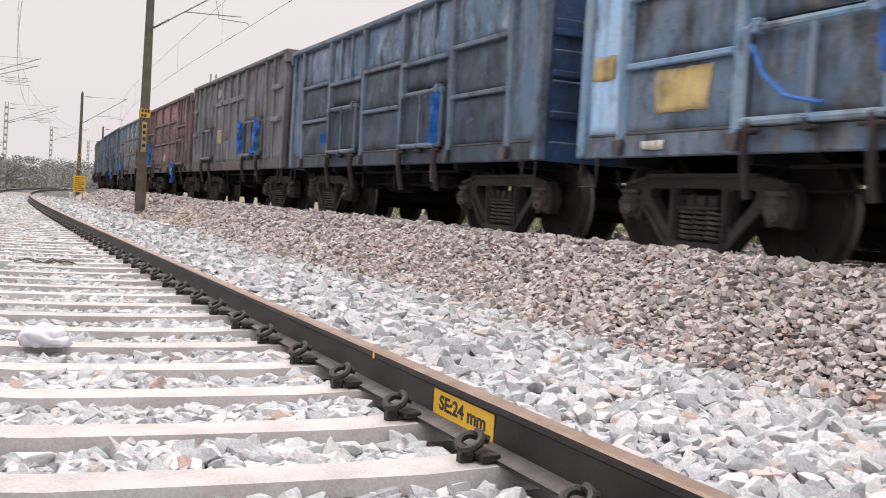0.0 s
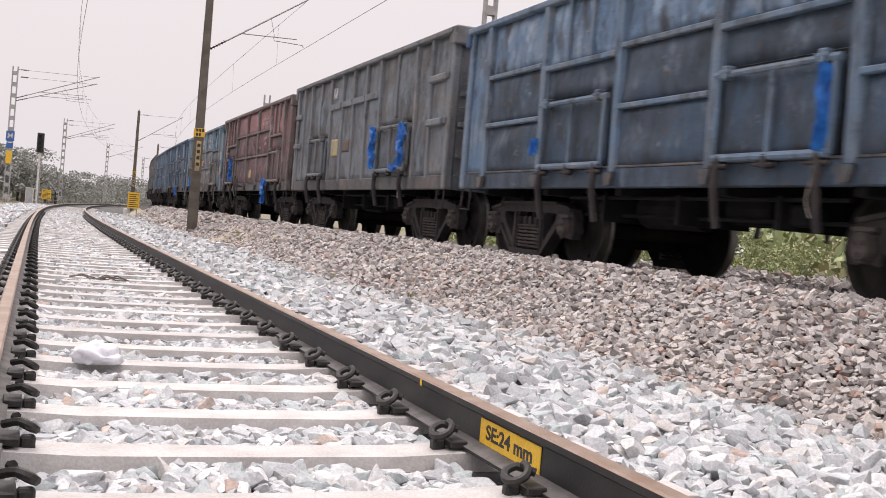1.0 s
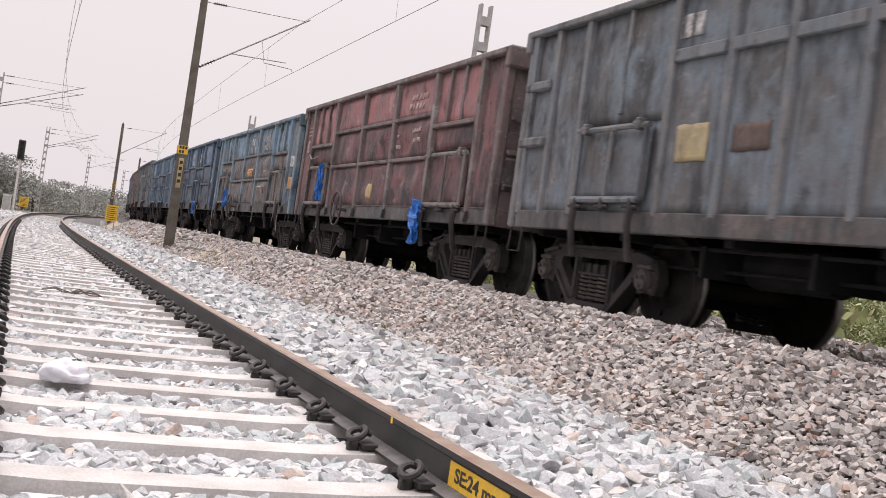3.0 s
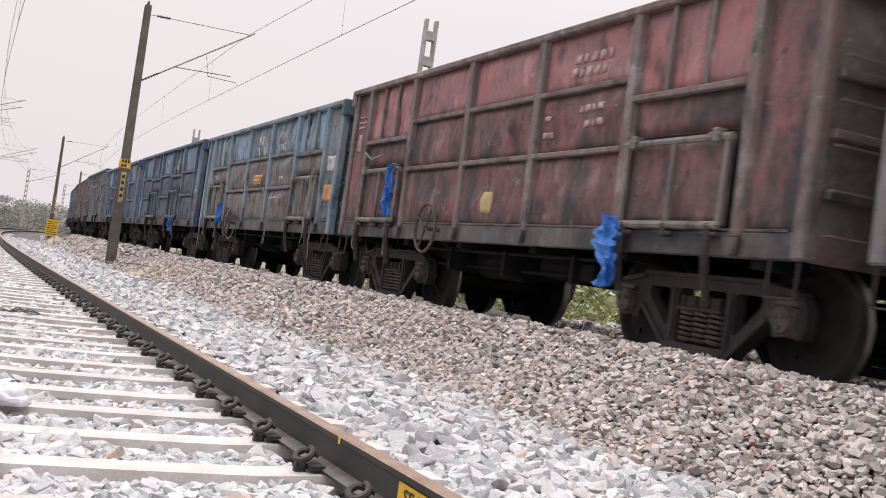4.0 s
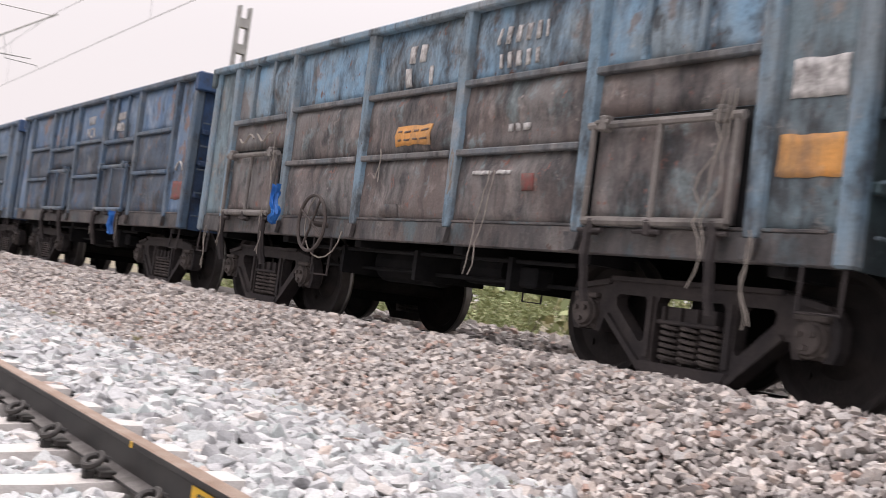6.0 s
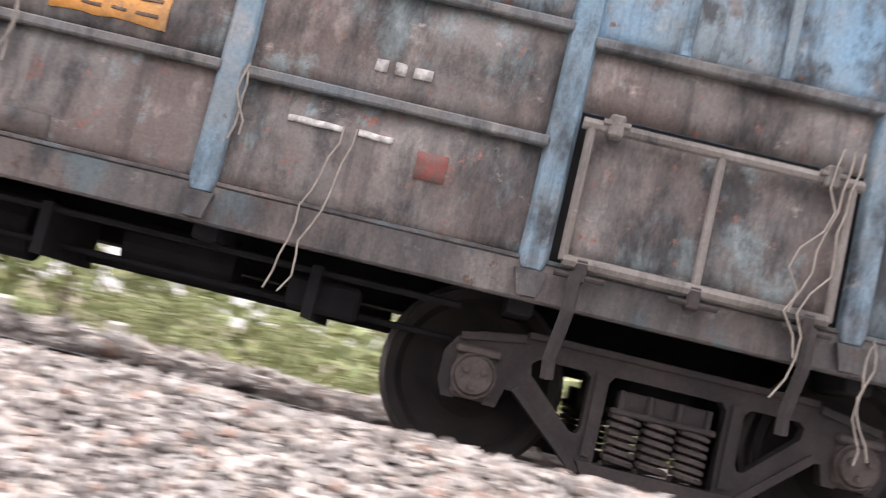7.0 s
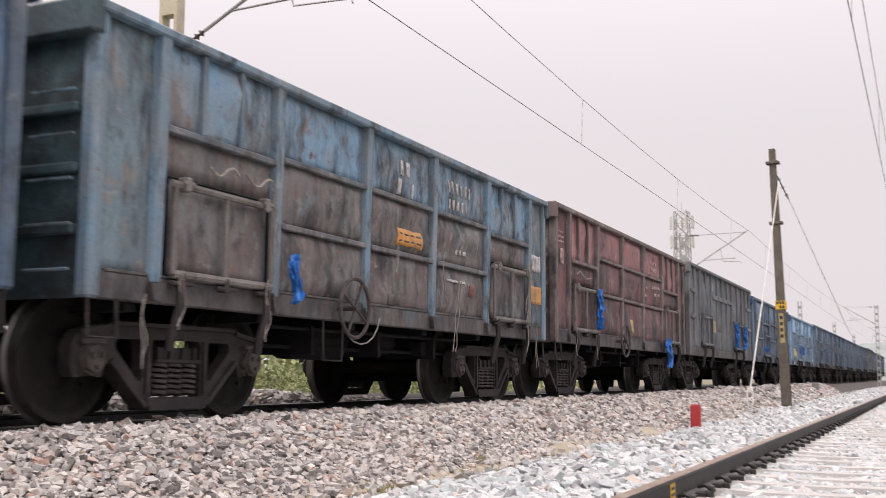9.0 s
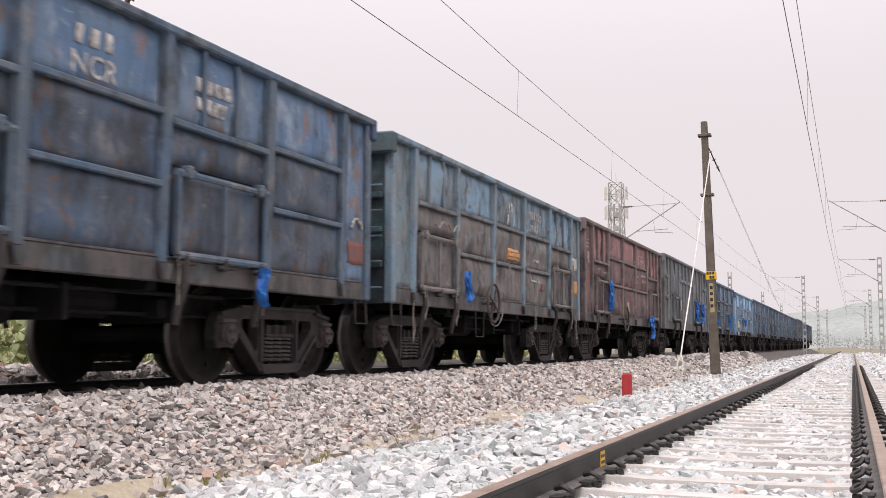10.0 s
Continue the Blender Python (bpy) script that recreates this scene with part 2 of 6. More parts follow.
def tube(bm, pts, r, n=6):
    """A round bar bent through the points."""
    pts = [Vector(p) for p in pts]
    rings = []
    for i, p in enumerate(pts):
        d = (pts[min(i + 1, len(pts) - 1)] - pts[max(i - 1, 0)]).normalized()
        a = d.orthogonal().normalized() if i == 0 else (rings[-1][1] - d * rings[-1][1].dot(d)).normalized()
        b = d.cross(a)
        rings.append(([bm.verts.new(p + (a * math.cos(2 * math.pi * k / n) + b * math.sin(2 * math.pi * k / n)) * r) for k in range(n)], a))
    for (v0, _), (v1, _) in zip(rings, rings[1:]):
        for k in range(n):
            bm.faces.new((v0[k], v0[(k + 1) % n], v1[(k + 1) % n], v1[k]))
    bm.faces.new(rings[0][0][::-1])
    bm.faces.new(rings[-1][0])
    return bm


def sweep(bm, profile, stations, closed=True, caps=True):
    """profile: (x, z) pairs; stations: functions' values (matrix) along the way."""
    rings = [[bm.verts.new(m @ Vector((x, 0, z))) for x, z in profile] for m in stations]
    n = len(profile)
    for r0, r1 in zip(rings, rings[1:]):
        for k in range(n if closed else n - 1):
            bm.faces.new((r0[k], r0[(k + 1) % n], r1[(k + 1) % n], r1[k]))
    if closed and caps:
        bm.faces.new(rings[0])
        bm.faces.new(rings[-1][::-1])
    bmesh.ops.recalc_face_normals(bm, faces=bm.faces)
    return bm


# ---- the line: a transition curve to the right ahead, straight behind ----
RAIL_X, GAUGE = 1.60, 1.748
NEAR_X = RAIL_X - GAUGE / 2
FAR_X, FAR_Z = 7.0, 0.27
SPEED = 6.583


def bend(y):
    u = max(0.0, y - 5)
    if u < 60:
        return 5e-6 * u ** 3
    w = u - 60
    return 1.08 + 0.054 * w + 0.0009 * w * w


def rise(y):
    return 0.0          # the line is level here


def along(y, x=0.0, z=0.0):
    """The pose of the line at y, shifted across by x and up by z."""
    yaw = math.degrees(math.atan(bend(y + 0.5) - bend(y - 0.5)))
    return pose(bend(y) + x, y, rise(y) + z, 0, 0, -yaw)


def steps(a, b, near=1.0):
    ys, y = [], a
    while y < b:
        ys.append(y)
        y += near if abs(y) < 30 else near * 3
    return ys + [b]


# ---- ground: one sheet, with the two ballast beds on it ----
def crest(y):
    """How far the shoulder of the bank stands above its low end behind."""
    f = min(1.0, max(0.0, (y + 6) / 6))
    return 0.12 * f * f * (3 - 2 * f)


def ground_z(x, y):
    """Height of the bare bed across the line, x from the camera's axis on the straight."""
    for (xa, za), (xb, zb) in zip(SECTION, SECTION[1:]):
        if xa <= x <= xb:
            return za + (zb - za) * (x - xa) / (xb - xa) + crest(y) * max(0.0, 1 - abs(x - 5.25) / 0.9)
    return SECTION[0][1] if x < SECTION[0][0] else SECTION[-1][1]


SECTION = [(-1500, -1.6), (-60, -1.2), (-9, -0.75), (-4.5, -0.6), (-2.9, -0.33), (-1.7, -0.24), (-0.8, -0.25), (RAIL_X - 0.2, -0.25), (RAIL_X + 0.5, -0.24), (2.9, -0.24), (3.95, -0.31),
           (4.1, -0.28), (5.1, 0.25), (5.6, 0.24), (6.0, 0.10), (8.05, 0.10), (8.5, 0.28), (9.0, 0.33), (9.5, 0.30), (10.8, -0.45), (14, -0.6), (40, -0.8), (1500, -1.0)]


def strip(name, x0, x1, dx, ya, yb, material, lift, label, rough=0.012):
    xs = [x0 + (x1 - x0) * i / max(1, round((x1 - x0) / dx)) for i in range(max(1, round((x1 - x0) / dx)) + 1)]
    bm = bmesh.new()
    rows = []
    for y in steps(ya, yb, 0.5):
        row = []
        for x in xs:
            z = ground_z(x, y) + lift + rough * noise.noise((x * 3, y * 3, 0)) + 3 * rough * noise.noise((x * 0.7, y * 0.5, 4))
            row.append(bm.verts.new((bend(y) + x, y, rise(y) + z)))
        rows.append(row)
    for r0, r1 in zip(rows, rows[1:]):
        for k in range(len(xs) - 1):
            bm.faces.new((r0[k], r0[k + 1], r1[k + 1], r1[k]))
    return tagged(mesh_object(name, bm, material), label, "ground", kind="structure")


def build_ground():
    bm = bmesh.new()
    xs = [-1500, -400, -150, -60, -30, -15, -9, -4.5, -2.9, 0, 2.9, 3.95, 5.0, 7, 9.0, 10.6, 14, 20, 40, 100, 300, 1500]
    ys = [-1500, -600, -300, -150] + list(range(-100, 161, 10)) + [200, 300, 600, 1500]
    rows = []
    for y in ys:
        yy = max(-150, min(160, y))
        rows.append([bm.verts.new((x + (bend(yy) if abs(x) < 200 else 0), y, min(ground_z(x, yy), 0.1) - 0.12 + rise(yy) * (1 if abs(x) < 50 else 0))) for x in xs])
    for r0, r1 in zip(rows, rows[1:]):
        for k in range(len(xs) - 1):
            bm.faces.new((r0[k], r0[k + 1], r1[k + 1], r1[k]))
    tagged(mesh_object("ground", bm, EARTH), "dry earth with sparse grass beside the line", "ground", kind="structure")
    strip("ballast_bed", -3.6, 4.0, 0.2, -150, 130, WHITE_GAP_SHADE, 0, "bed under the pale stones of the new track, coloured dark like the shade between them")
    strip("ballast_bed", 3.95, 9.6, 0.2, -150, 130, BROWN_GAP_SHADE, 0.0, "bank under the brown stones of the older track, coloured dark like the shade between them")


build_ground()
SAND = surface("sandy_earth", (0.42, 0.36, 0.28), (0.30, 0.26, 0.18), 3, 0.95, fine=30, bump_d=0.01)
strip("earth_strip", 3.78, 4.2, 0.07, -45, -1.0, SAND, 0.03, "sandy earth strip between the two beds of stone", 0.028)
strip("earth_strip", 3.85, 4.75, 0.1, 22, 75, SAND, 0.03, "sandy earth strip with grass by the mast", 0.03)

RAIL_SECTION = [(-0.075, 0.0), (-0.075, 0.012), (-0.012, 0.032), (-0.009, 0.128), (-0.034, 0.142), (-0.036, 0.165), (-0.028, 0.172), (0.028, 0.172), (0.036, 0.165), (0.034, 0.142), (0.009, 0.128), (0.012, 0.032), (0.075, 0.012), (0.075, 0.0)]


def build_rail(track, x, z, ya, yb, material, top):
    ys = steps(ya, yb, 1.0)
    rail = part("rail", sweep(bmesh.new(), RAIL_SECTION, [along(y, x, z - 0.172) for y in ys]), material, track)
    rail.data.materials.append(top)
    rail.data.materials.append(RAIL_FOOT)
    for p in rail.data.polygons:
        c = p.vertices
        k = {i % 14 for i in c}
        if k <= {5, 6, 7, 8}:
            p.material_index = 1
        elif k <= {1, 2} or k <= {11, 12}:
            p.material_index = 2
    return rail


near_track = tagged(new("railway_track"), "new broad-gauge track with brown rails on pale concrete sleepers", "railway track", kind="structure")
far_track = tagged(new("railway_track"), "older track with bright rail heads in brown ballast", "railway track", kind="structure")
for dx in (-GAUGE / 2, GAUGE / 2):
    build_rail(near_track, NEAR_X + dx, 0, -160, 130, RAIL_SIDE, RAIL_TOP)
    build_rail(far_track, FAR_X + dx, FAR_Z, -160, 150, RAIL_SIDE, RAIL_BRIGHT)

SLEEPER_GAP, SLEEPER_Y = 0.67, 4.39


def build_sleepers(track, x, z, gap, y0, ya, yb, material):
    bm = bmesh.new()
    prof = [(-0.135, -0.2), (-0.098, 0.0), (0.098, 0.0), (0.135, -0.2)]
    sec = [(-1.375, 0.015), (-0.95, 0.015), (-0.55, -0.008), (0.0, -0.012), (0.55, -0.008), (0.95, 0.015), (1.375, 0.015)]
    rings = [[bm.verts.new((sx, py * (1.0 if abs(sx) > 0.5 else 0.93), pz + dz)) for py, pz in prof] for sx, dz in sec]
    for r0, r1 in zip(rings, rings[1:]):
        for k in range(4):
            bm.faces.new((r0[k], r0[(k + 1) % 4], r1[(k + 1) % 4], r1[k]))
    bm.faces.new(rings[0])
    bm.faces.new(rings[-1][::-1])
    bmesh.ops.recalc_face_normals(bm, faces=bm.faces)
    first = None
    k0, k1 = math.ceil((ya - y0) / gap), math.floor((yb - y0) / gap)
    for k in range(k0, k1 + 1):
        y = y0 + k * gap
        m = along(y, x + random.uniform(-0.01, 0.01), z - 0.185 + random.uniform(-0.004, 0.004)) @ pose(0, 0, 0, 0, 0, random.uniform(-0.4, 0.4))
        if first is None:
            first = part("sleeper", bm, material, track)
            first.matrix_basis = m
        else:
            shared("sleeper", first, track, m)


# ---- the goods train ----
WAGON_L = 10.04
PAINTS = {
    "pale_blue": (paint("pale_blue_panel", (0.12, 0.20, 0.31), (0.165, 0.215, 0.275), wear=0.42, third=(0.16, 0.15, 0.15), gain=0.95), paint("pale_blue_post", (0.19, 0.33, 0.50), (0.26, 0.34, 0.41), wear=0.15, gain=1.0)),
    "slate": (paint("slate_blue_panel", (0.054, 0.092, 0.145), (0.066, 0.09, 0.125), wear=0.47, scuff=(0.22, 0.27, 0.335), soot=(0.026, 0.032, 0.042)), paint("slate_blue_post", (0.145, 0.22, 0.32), (0.17, 0.215, 0.27), wear=0.24)),
    "grey": (paint("grey_panel", (0.132, 0.126, 0.127), (0.185, 0.222, 0.258), wear=0.39, rust=(0.13, 0.085, 0.065), third=(0.20, 0.25, 0.29)), paint("grey_post", (0.195, 0.19, 0.192), (0.18, 0.205, 0.23), wear=0.25)),
    "red": (paint("red_oxide_panel", (0.185, 0.078, 0.082), (0.135, 0.083, 0.086), rust=(0.055, 0.036, 0.036), wear=0.53, scuff=(0.27, 0.19, 0.19), third=(0.09, 0.066, 0.07), gain=1.15), paint("red_oxide_post", (0.145, 0.10, 0.097), (0.15, 0.128, 0.125), wear=0.28, gain=1.15)),
    "brown": (paint("brown_worn_panel", (0.135, 0.111, 0.106), (0.175, 0.168, 0.167), rust=(0.235, 0.115, 0.095), wear=0.46, scuff=(0.36, 0.315, 0.295), third=(0.20, 0.25, 0.265), gain=1.1), paint("worn_blue_post", (0.165, 0.26, 0.345), (0.18, 0.22, 0.25), wear=0.30, gain=1.05)),
    "blue": (paint("deep_blue_panel", (0.07, 0.118, 0.195), (0.098, 0.122, 0.16), wear=0.45, rust=(0.15, 0.08, 0.06), third=(0.15, 0.105, 0.09)), paint("deep_blue_post", (0.095, 0.155, 0.24), (0.125, 0.16, 0.20), wear=0.28)),
}
TOP_BLUE = paint("sky_blue_top_panel", (0.18, 0.305, 0.43), (0.21, 0.265, 0.305), wear=0.45, rust=(0.15, 0.085, 0.07), third=(0.17, 0.15, 0.145), gain=1.1)
# upper plates: cleaner paint, with the brighter light up there put into the colour
TOP_PALE = paint("skylit_clean_blue_panel", (0.24, 0.40, 0.60), (0.28, 0.40, 0.52), wear=0.16, third=(0.20, 0.28, 0.38), gain=1.45)
TOP_SLATE = paint("skylit_faded_slate_panel", (0.085, 0.145, 0.235), (0.135, 0.185, 0.25), wear=0.38, scuff=(0.34, 0.38, 0.44), third=(0.20, 0.28, 0.38), gain=1.25)
TOP_RED = paint("skylit_faded_red_panel", (0.265, 0.112, 0.116), (0.205, 0.115, 0.12), rust=(0.09, 0.05, 0.045), wear=0.30, scuff=(0.42, 0.27, 0.27), third=(0.17, 0.10, 0.105), gain=1.32)
TOP_DEEP = paint("skylit_faded_deep_blue_panel", (0.088, 0.155, 0.265), (0.125, 0.175, 0.245), wear=0.30, rust=(0.16, 0.09, 0.065), scuff=(0.30, 0.35, 0.42), third=(0.19, 0.12, 0.095), gain=1.2)
END_SLATE = paint("worn_slate_end_panel", (0.11, 0.19, 0.31), (0.16, 0.225, 0.31), wear=0.30, scuff=(0.30, 0.36, 0.43), third=(0.13, 0.14, 0.155))
END_NAVY = paint("navy_end_wall", (0.045, 0.105, 0.24), (0.055, 0.09, 0.17), wear=0.30, scuff=(0.10, 0.16, 0.26))
END_TEAL = paint("teal_end_wall", (0.085, 0.145, 0.165), (0.07, 0.10, 0.115), wear=0.40, scuff=(0.17, 0.22, 0.23))
END_TEAL_PALE = paint("pale_teal_end_panel", (0.16, 0.225, 0.26), (0.13, 0.17, 0.195), wear=0.38, third=(0.22, 0.195, 0.18), gain=1.1)
RUST = paint("brown_rust_stain", (0.19, 0.125, 0.095), (0.14, 0.10, 0.082), wear=0.40, scuff=(0.26, 0.19, 0.155))
TUBE = paint("door_tube_grey", (0.15, 0.135, 0.125), (0.20, 0.185, 0.175), wear=0.25, gain=1.0)
SILL = paint("sooty_sill", (0.115, 0.098, 0.094), (0.085, 0.082, 0.084), wear=0.44, scuff=(0.19, 0.175, 0.17), third=(0.09, 0.12, 0.135), gain=1.05)
RIB_GREY = paint("grey_brown_rib", (0.15, 0.145, 0.145), (0.13, 0.15, 0.17), wear=0.3, gain=1.0)


def prism(bm, pts, x0, x1):
    """A plate cut to the outline pts (y, z), from x0 to x1."""
    a = [bm.verts.new((x0, y, z)) for y, z in pts]
    b = [bm.verts.new((x1, y, z)) for y, z in pts]
    bm.faces.new(a)
    bm.faces.new(b[::-1])
    n = len(pts)
    for i in range(n):
        bm.faces.new((a[i], b[i], b[(i + 1) % n], a[(i + 1) % n]))
    bmesh.ops.recalc_face_normals(bm, faces=bm.faces)
    return bm


def bar(bm, p, q, w, x0, x1):
    """A flat bar in the side plane from p to q, w wide."""
    (y0, z0), (y1, z1) = p, q
    d = math.hypot(y1 - y0, z1 - z0)
    ny, nz = -(z1 - z0) / d * w / 2, (y1 - y0) / d * w / 2
    return prism(bm, [(y0 + ny, z0 + nz), (y1 + ny, z1 + nz), (y1 - ny, z1 - nz), (y0 - ny, z0 - nz)], x0, x1)


PLATES = []          # bulged plates of the wagon that is being built: y0, y1, z0, z1, x, seed, depth


def bulge(a, b, seed, depth):
    """How far a bulged plate stands out at the share a of its length and b of its height."""
    edge = min(1, 4 * min(a, 1 - a, b, 1 - b))
    return edge * depth * (0.75 + 1.5 * noise.noise((a * 2.4 + seed, b * 2.4, seed)) + 0.7 * noise.noise((a * 6 + seed, b * 6, seed)))


def plate_steps(y0, y1, z0, z1):
    return max(3, round((y1 - y0) / 0.14)), max(3, round((z1 - z0) / 0.11))


def dented(x, y0, y1, z0, z1, s, depth=0.03):
    """A thin pressed plate between y0..y1 and z0..z1, bulged and dented."""
    bm = bmesh.new()
    ny, nz = plate_steps(y0, y1, z0, z1)
    seed = random.uniform(0, 90)
    if s < 0:
        PLATES.append((y0, y1, z0, z1, x, seed, depth))
    grid = [[bm.verts.new((s * (x + bulge(i / ny, j / nz, seed, depth)), y0 + (y1 - y0) * i / ny, z0 + (z1 - z0) * j / nz)) for j in range(nz + 1)] for i in range(ny + 1)]
    for i in range(ny):
        for j in range(nz):
            f = (grid[i][j], grid[i + 1][j], grid[i + 1][j + 1], grid[i][j + 1])
            bm.faces.new(f if s > 0 else f[::-1])
    for f in bm.faces:
        f.smooth = True
    ret = bmesh.ops.extrude_face_region(bm, geom=list(bm.faces))
    bmesh.ops.translate(bm, vec=(-s * 0.012, 0, 0), verts=[v for v in ret["geom"] if isinstance(v, bmesh.types.BMVert)])
    bmesh.ops.recalc_face_normals(bm, faces=bm.faces)
    return bm


def skin(plates, y, z):
    """The x of the side that faces the near track at (y, z)."""
    for y0, y1, z0, z1, x, seed, depth in plates:
        if y0 <= y <= y1 and z0 <= z <= z1 and x > 1.49:
            ny, nz = plate_steps(y0, y1, z0, z1)
            a, b = (y - y0) / (y1 - y0) * ny, (z - z0) / (z1 - z0) * nz
            i, j = min(ny - 1, int(a)), min(nz - 1, int(b))
            d = [[bulge((i + p) / ny, (j + q) / nz, seed, depth) for q in (0, 1)] for p in (0, 1)]
            a, b = a - i, b - j
            return -(x + (1 - a) * ((1 - b) * d[0][0] + b * d[0][1]) + a * ((1 - b) * d[1][0] + b * d[1][1]))
    return -1.525


def post_mesh(y, w, z0, z1, s, depth=0.1):
    bm = prism(bmesh.new(), [(y - w / 2, z0 + 0.05), (y - w / 2 + 0.02, z0), (y + w / 2 - 0.02, z0), (y + w / 2, z0 + 0.05), (y + w / 2, z1), (y - w / 2, z1)], s * 1.49, s * (1.5 + depth))
    for v in bm.verts:
        if abs(v.co.x) > 1.55:
            if v.co.z > z1 - 0.01:
                v.co.x -= s * 0.02
            if v.co.z < z0 + 0.06:
                v.co.x -= s * 0.06
            v.co.y = y + (v.co.y - y) * 0.72
    bmesh.ops.recalc_face_normals(bm, faces=bm.faces)
    bmesh.ops.bevel(bm, geom=list(bm.edges), offset=0.008, segments=1, affect="EDGES")
    return bm


def coil(bm, y, z0, z1, r, turns, wire):
    pts = [(0, y + r * math.cos(2 * math.pi * turns * k / (10 * turns)), z0 + (z1 - z0) * k / (10 * turns)) for k in range(10 * turns + 1)]
    pts = [(r * math.sin(2 * math.pi * turns * k / (10 * turns)), p[1], p[2]) for k, p in enumerate(pts)]
    return tube(bm, pts, wire, 5)


def cast_frame(bm, yc, x0, x1):
    """Cast side frame: slim top bar and sloping arms, a spring window, two rounded three-cornered openings, jaws over the axles."""
    half = [(0.36, 0.10), (0.42, 0.13), (0.80, 0.46), (0.87, 0.47), (0.90, 0.36), (0.97, 0.36), (0.975, 0.60), (1.125, 0.60), (1.13, 0.36), (1.20, 0.36), (1.235, 0.44), (1.235, 0.60), (1.18, 0.69), (1.06, 0.745), (0.78, 0.79)]
    hole = [(0.72, 0.665), (0.46, 0.665), (0.425, 0.635), (0.425, 0.36), (0.445, 0.325), (0.48, 0.33), (0.745, 0.575), (0.755, 0.635)]
    loops = [half + [(-y, z) for y, z in half[::-1]], hole, [(-y, z) for y, z in hole], [(-0.29, 0.17), (0.29, 0.17), (0.325, 0.2), (0.325, 0.63), (0.295, 0.67), (-0.295, 0.67), (-0.325, 0.63), (-0.325, 0.2)]]
    edges = []
    for loop in loops:
        vs = [bm.verts.new((x0, yc + y, z)) for y, z in loop]
        edges += [bm.edges.new((vs[i - 1], vs[i])) for i in range(len(vs))]
    flat = bmesh.ops.triangle_fill(bm, edges=edges, use_beauty=True)["geom"]
    faces = [f for f in flat if isinstance(f, bmesh.types.BMFace)]
    moved = bmesh.ops.extrude_face_region(bm, geom=faces, use_keep_orig=True)["geom"]
    bmesh.ops.translate(bm, vec=(x1 - x0, 0, 0), verts=[v for v in moved if isinstance(v, bmesh.types.BMVert)])
    bmesh.ops.recalc_face_normals(bm, faces=bm.faces)


BOGIE_Y, AXLE_Y = 3.5, 1.05       # bogie centre from the wagon's middle, axle from the bogie's


def add_bogie(wagon, yc):
    bm = boxed(-0.95, 0.95, yc - 0.2, yc + 0.2, 0.42, 0.72, 0.03)
    cyl(bm, (0, yc, 0.7), (0, yc, 0.95), 0.25, n=16)
    box(bm, -0.7, 0.7, yc - 0.75, yc - 0.62, 0.3, 0.45, 0.01)
    box(bm, -0.7, 0.7, yc + 0.62, yc + 0.75, 0.3, 0.45, 0.01)
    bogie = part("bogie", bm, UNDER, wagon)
    for s in (-1, 1):
        bm = bmesh.new()
        x0, x1 = s * 1.03, s * 1.15
        cast_frame(bm, yc, x0, x1)
        # raised flanges along the top bar, the arms and round the spring window
        prism(bm, [(yc - 0.8, 0.80), (yc - 0.8, 0.765), (yc + 0.8, 0.765), (yc + 0.8, 0.80)], x0 - s * 0.03, x1 + s * 0.035)
        for e in (-1, 1):
            bar(bm, (yc + e * 0.82, 0.49), (yc + e * 0.40, 0.125), 0.045, x0 - s * 0.02, x1 + s * 0.035)
            bar(bm, (yc + e * 0.375, 0.67), (yc + e * 0.375, 0.22), 0.05, x0, x1 + s * 0.025)
            bar(bm, (yc + e * 0.82, 0.755), (yc + e * 1.16, 0.70), 0.04, x0, x1 + s * 0.03)
        prism(bm, [(yc - 0.42, 0.19), (yc - 0.36, 0.09), (yc + 0.36, 0.09), (yc + 0.42, 0.19)], x0 - s * 0.06, x1 + s * 0.045)
        part("side_frame", bm, BOGIE, bogie)
        for dy in (-0.19, 0.0, 0.19):
            bm = coil(bmesh.new(), 0, 0.2, 0.47, 0.082, 6, 0.0175)
            bmesh.ops.translate(bm, vec=(s * 1.09, yc + dy, 0), verts=bm.verts)
            part("spring", bm, AXLE_GRIME, bogie)
        bm = boxed(min(s * 0.98, s * 1.18), max(s * 0.98, s * 1.18), yc - 0.29, yc + 0.29, 0.475, 0.51, 0.01)
        box(bm, min(s * 1.0, s * 1.13), max(s * 1.0, s * 1.13), yc - 0.25, yc + 0.25, 0.50, 0.61, 0.012)
        for dy in (-0.24, -0.08, 0.08, 0.24):
            box(bm, min(s * 1.12, s * 1.165), max(s * 1.12, s * 1.165), yc + dy - 0.014, yc + dy + 0.014, 0.50, 0.61, 0.004)
        part("bolster_end", bm, BOGIE, bogie)
        for e in (-1, 1):
            ya = yc + e * AXLE_Y
            bm = cyl(bmesh.new(), (s * 0.98, ya, 0.5), (s * 1.20, ya, 0.5), 0.125, n=18)
            cyl(bm, (s * 1.20, ya, 0.5), (s * 1.235, ya, 0.5), 0.112, 0.10, n=18)
            for k in range(3):
                a = k * 2.094 + 0.5
                cyl(bm, (s * 1.225, ya + 0.058 * math.cos(a), 0.5 + 0.058 * math.sin(a)), (s * 1.26, ya + 0.058 * math.cos(a), 0.5 + 0.058 * math.sin(a)), 0.02, n=6)
            box(bm, min(s * 1.0, s * 1.21), max(s * 1.0, s * 1.21), ya - 0.125, ya + 0.125, 0.61, 0.655, 0.01)
            box(bm, min(s * 1.0, s * 1.185), max(s * 1.0, s * 1.185), ya - 0.11, ya + 0.11, 0.37, 0.62, 0.03)
            part("axle_box", bm, AXLE_GRIME, bogie)


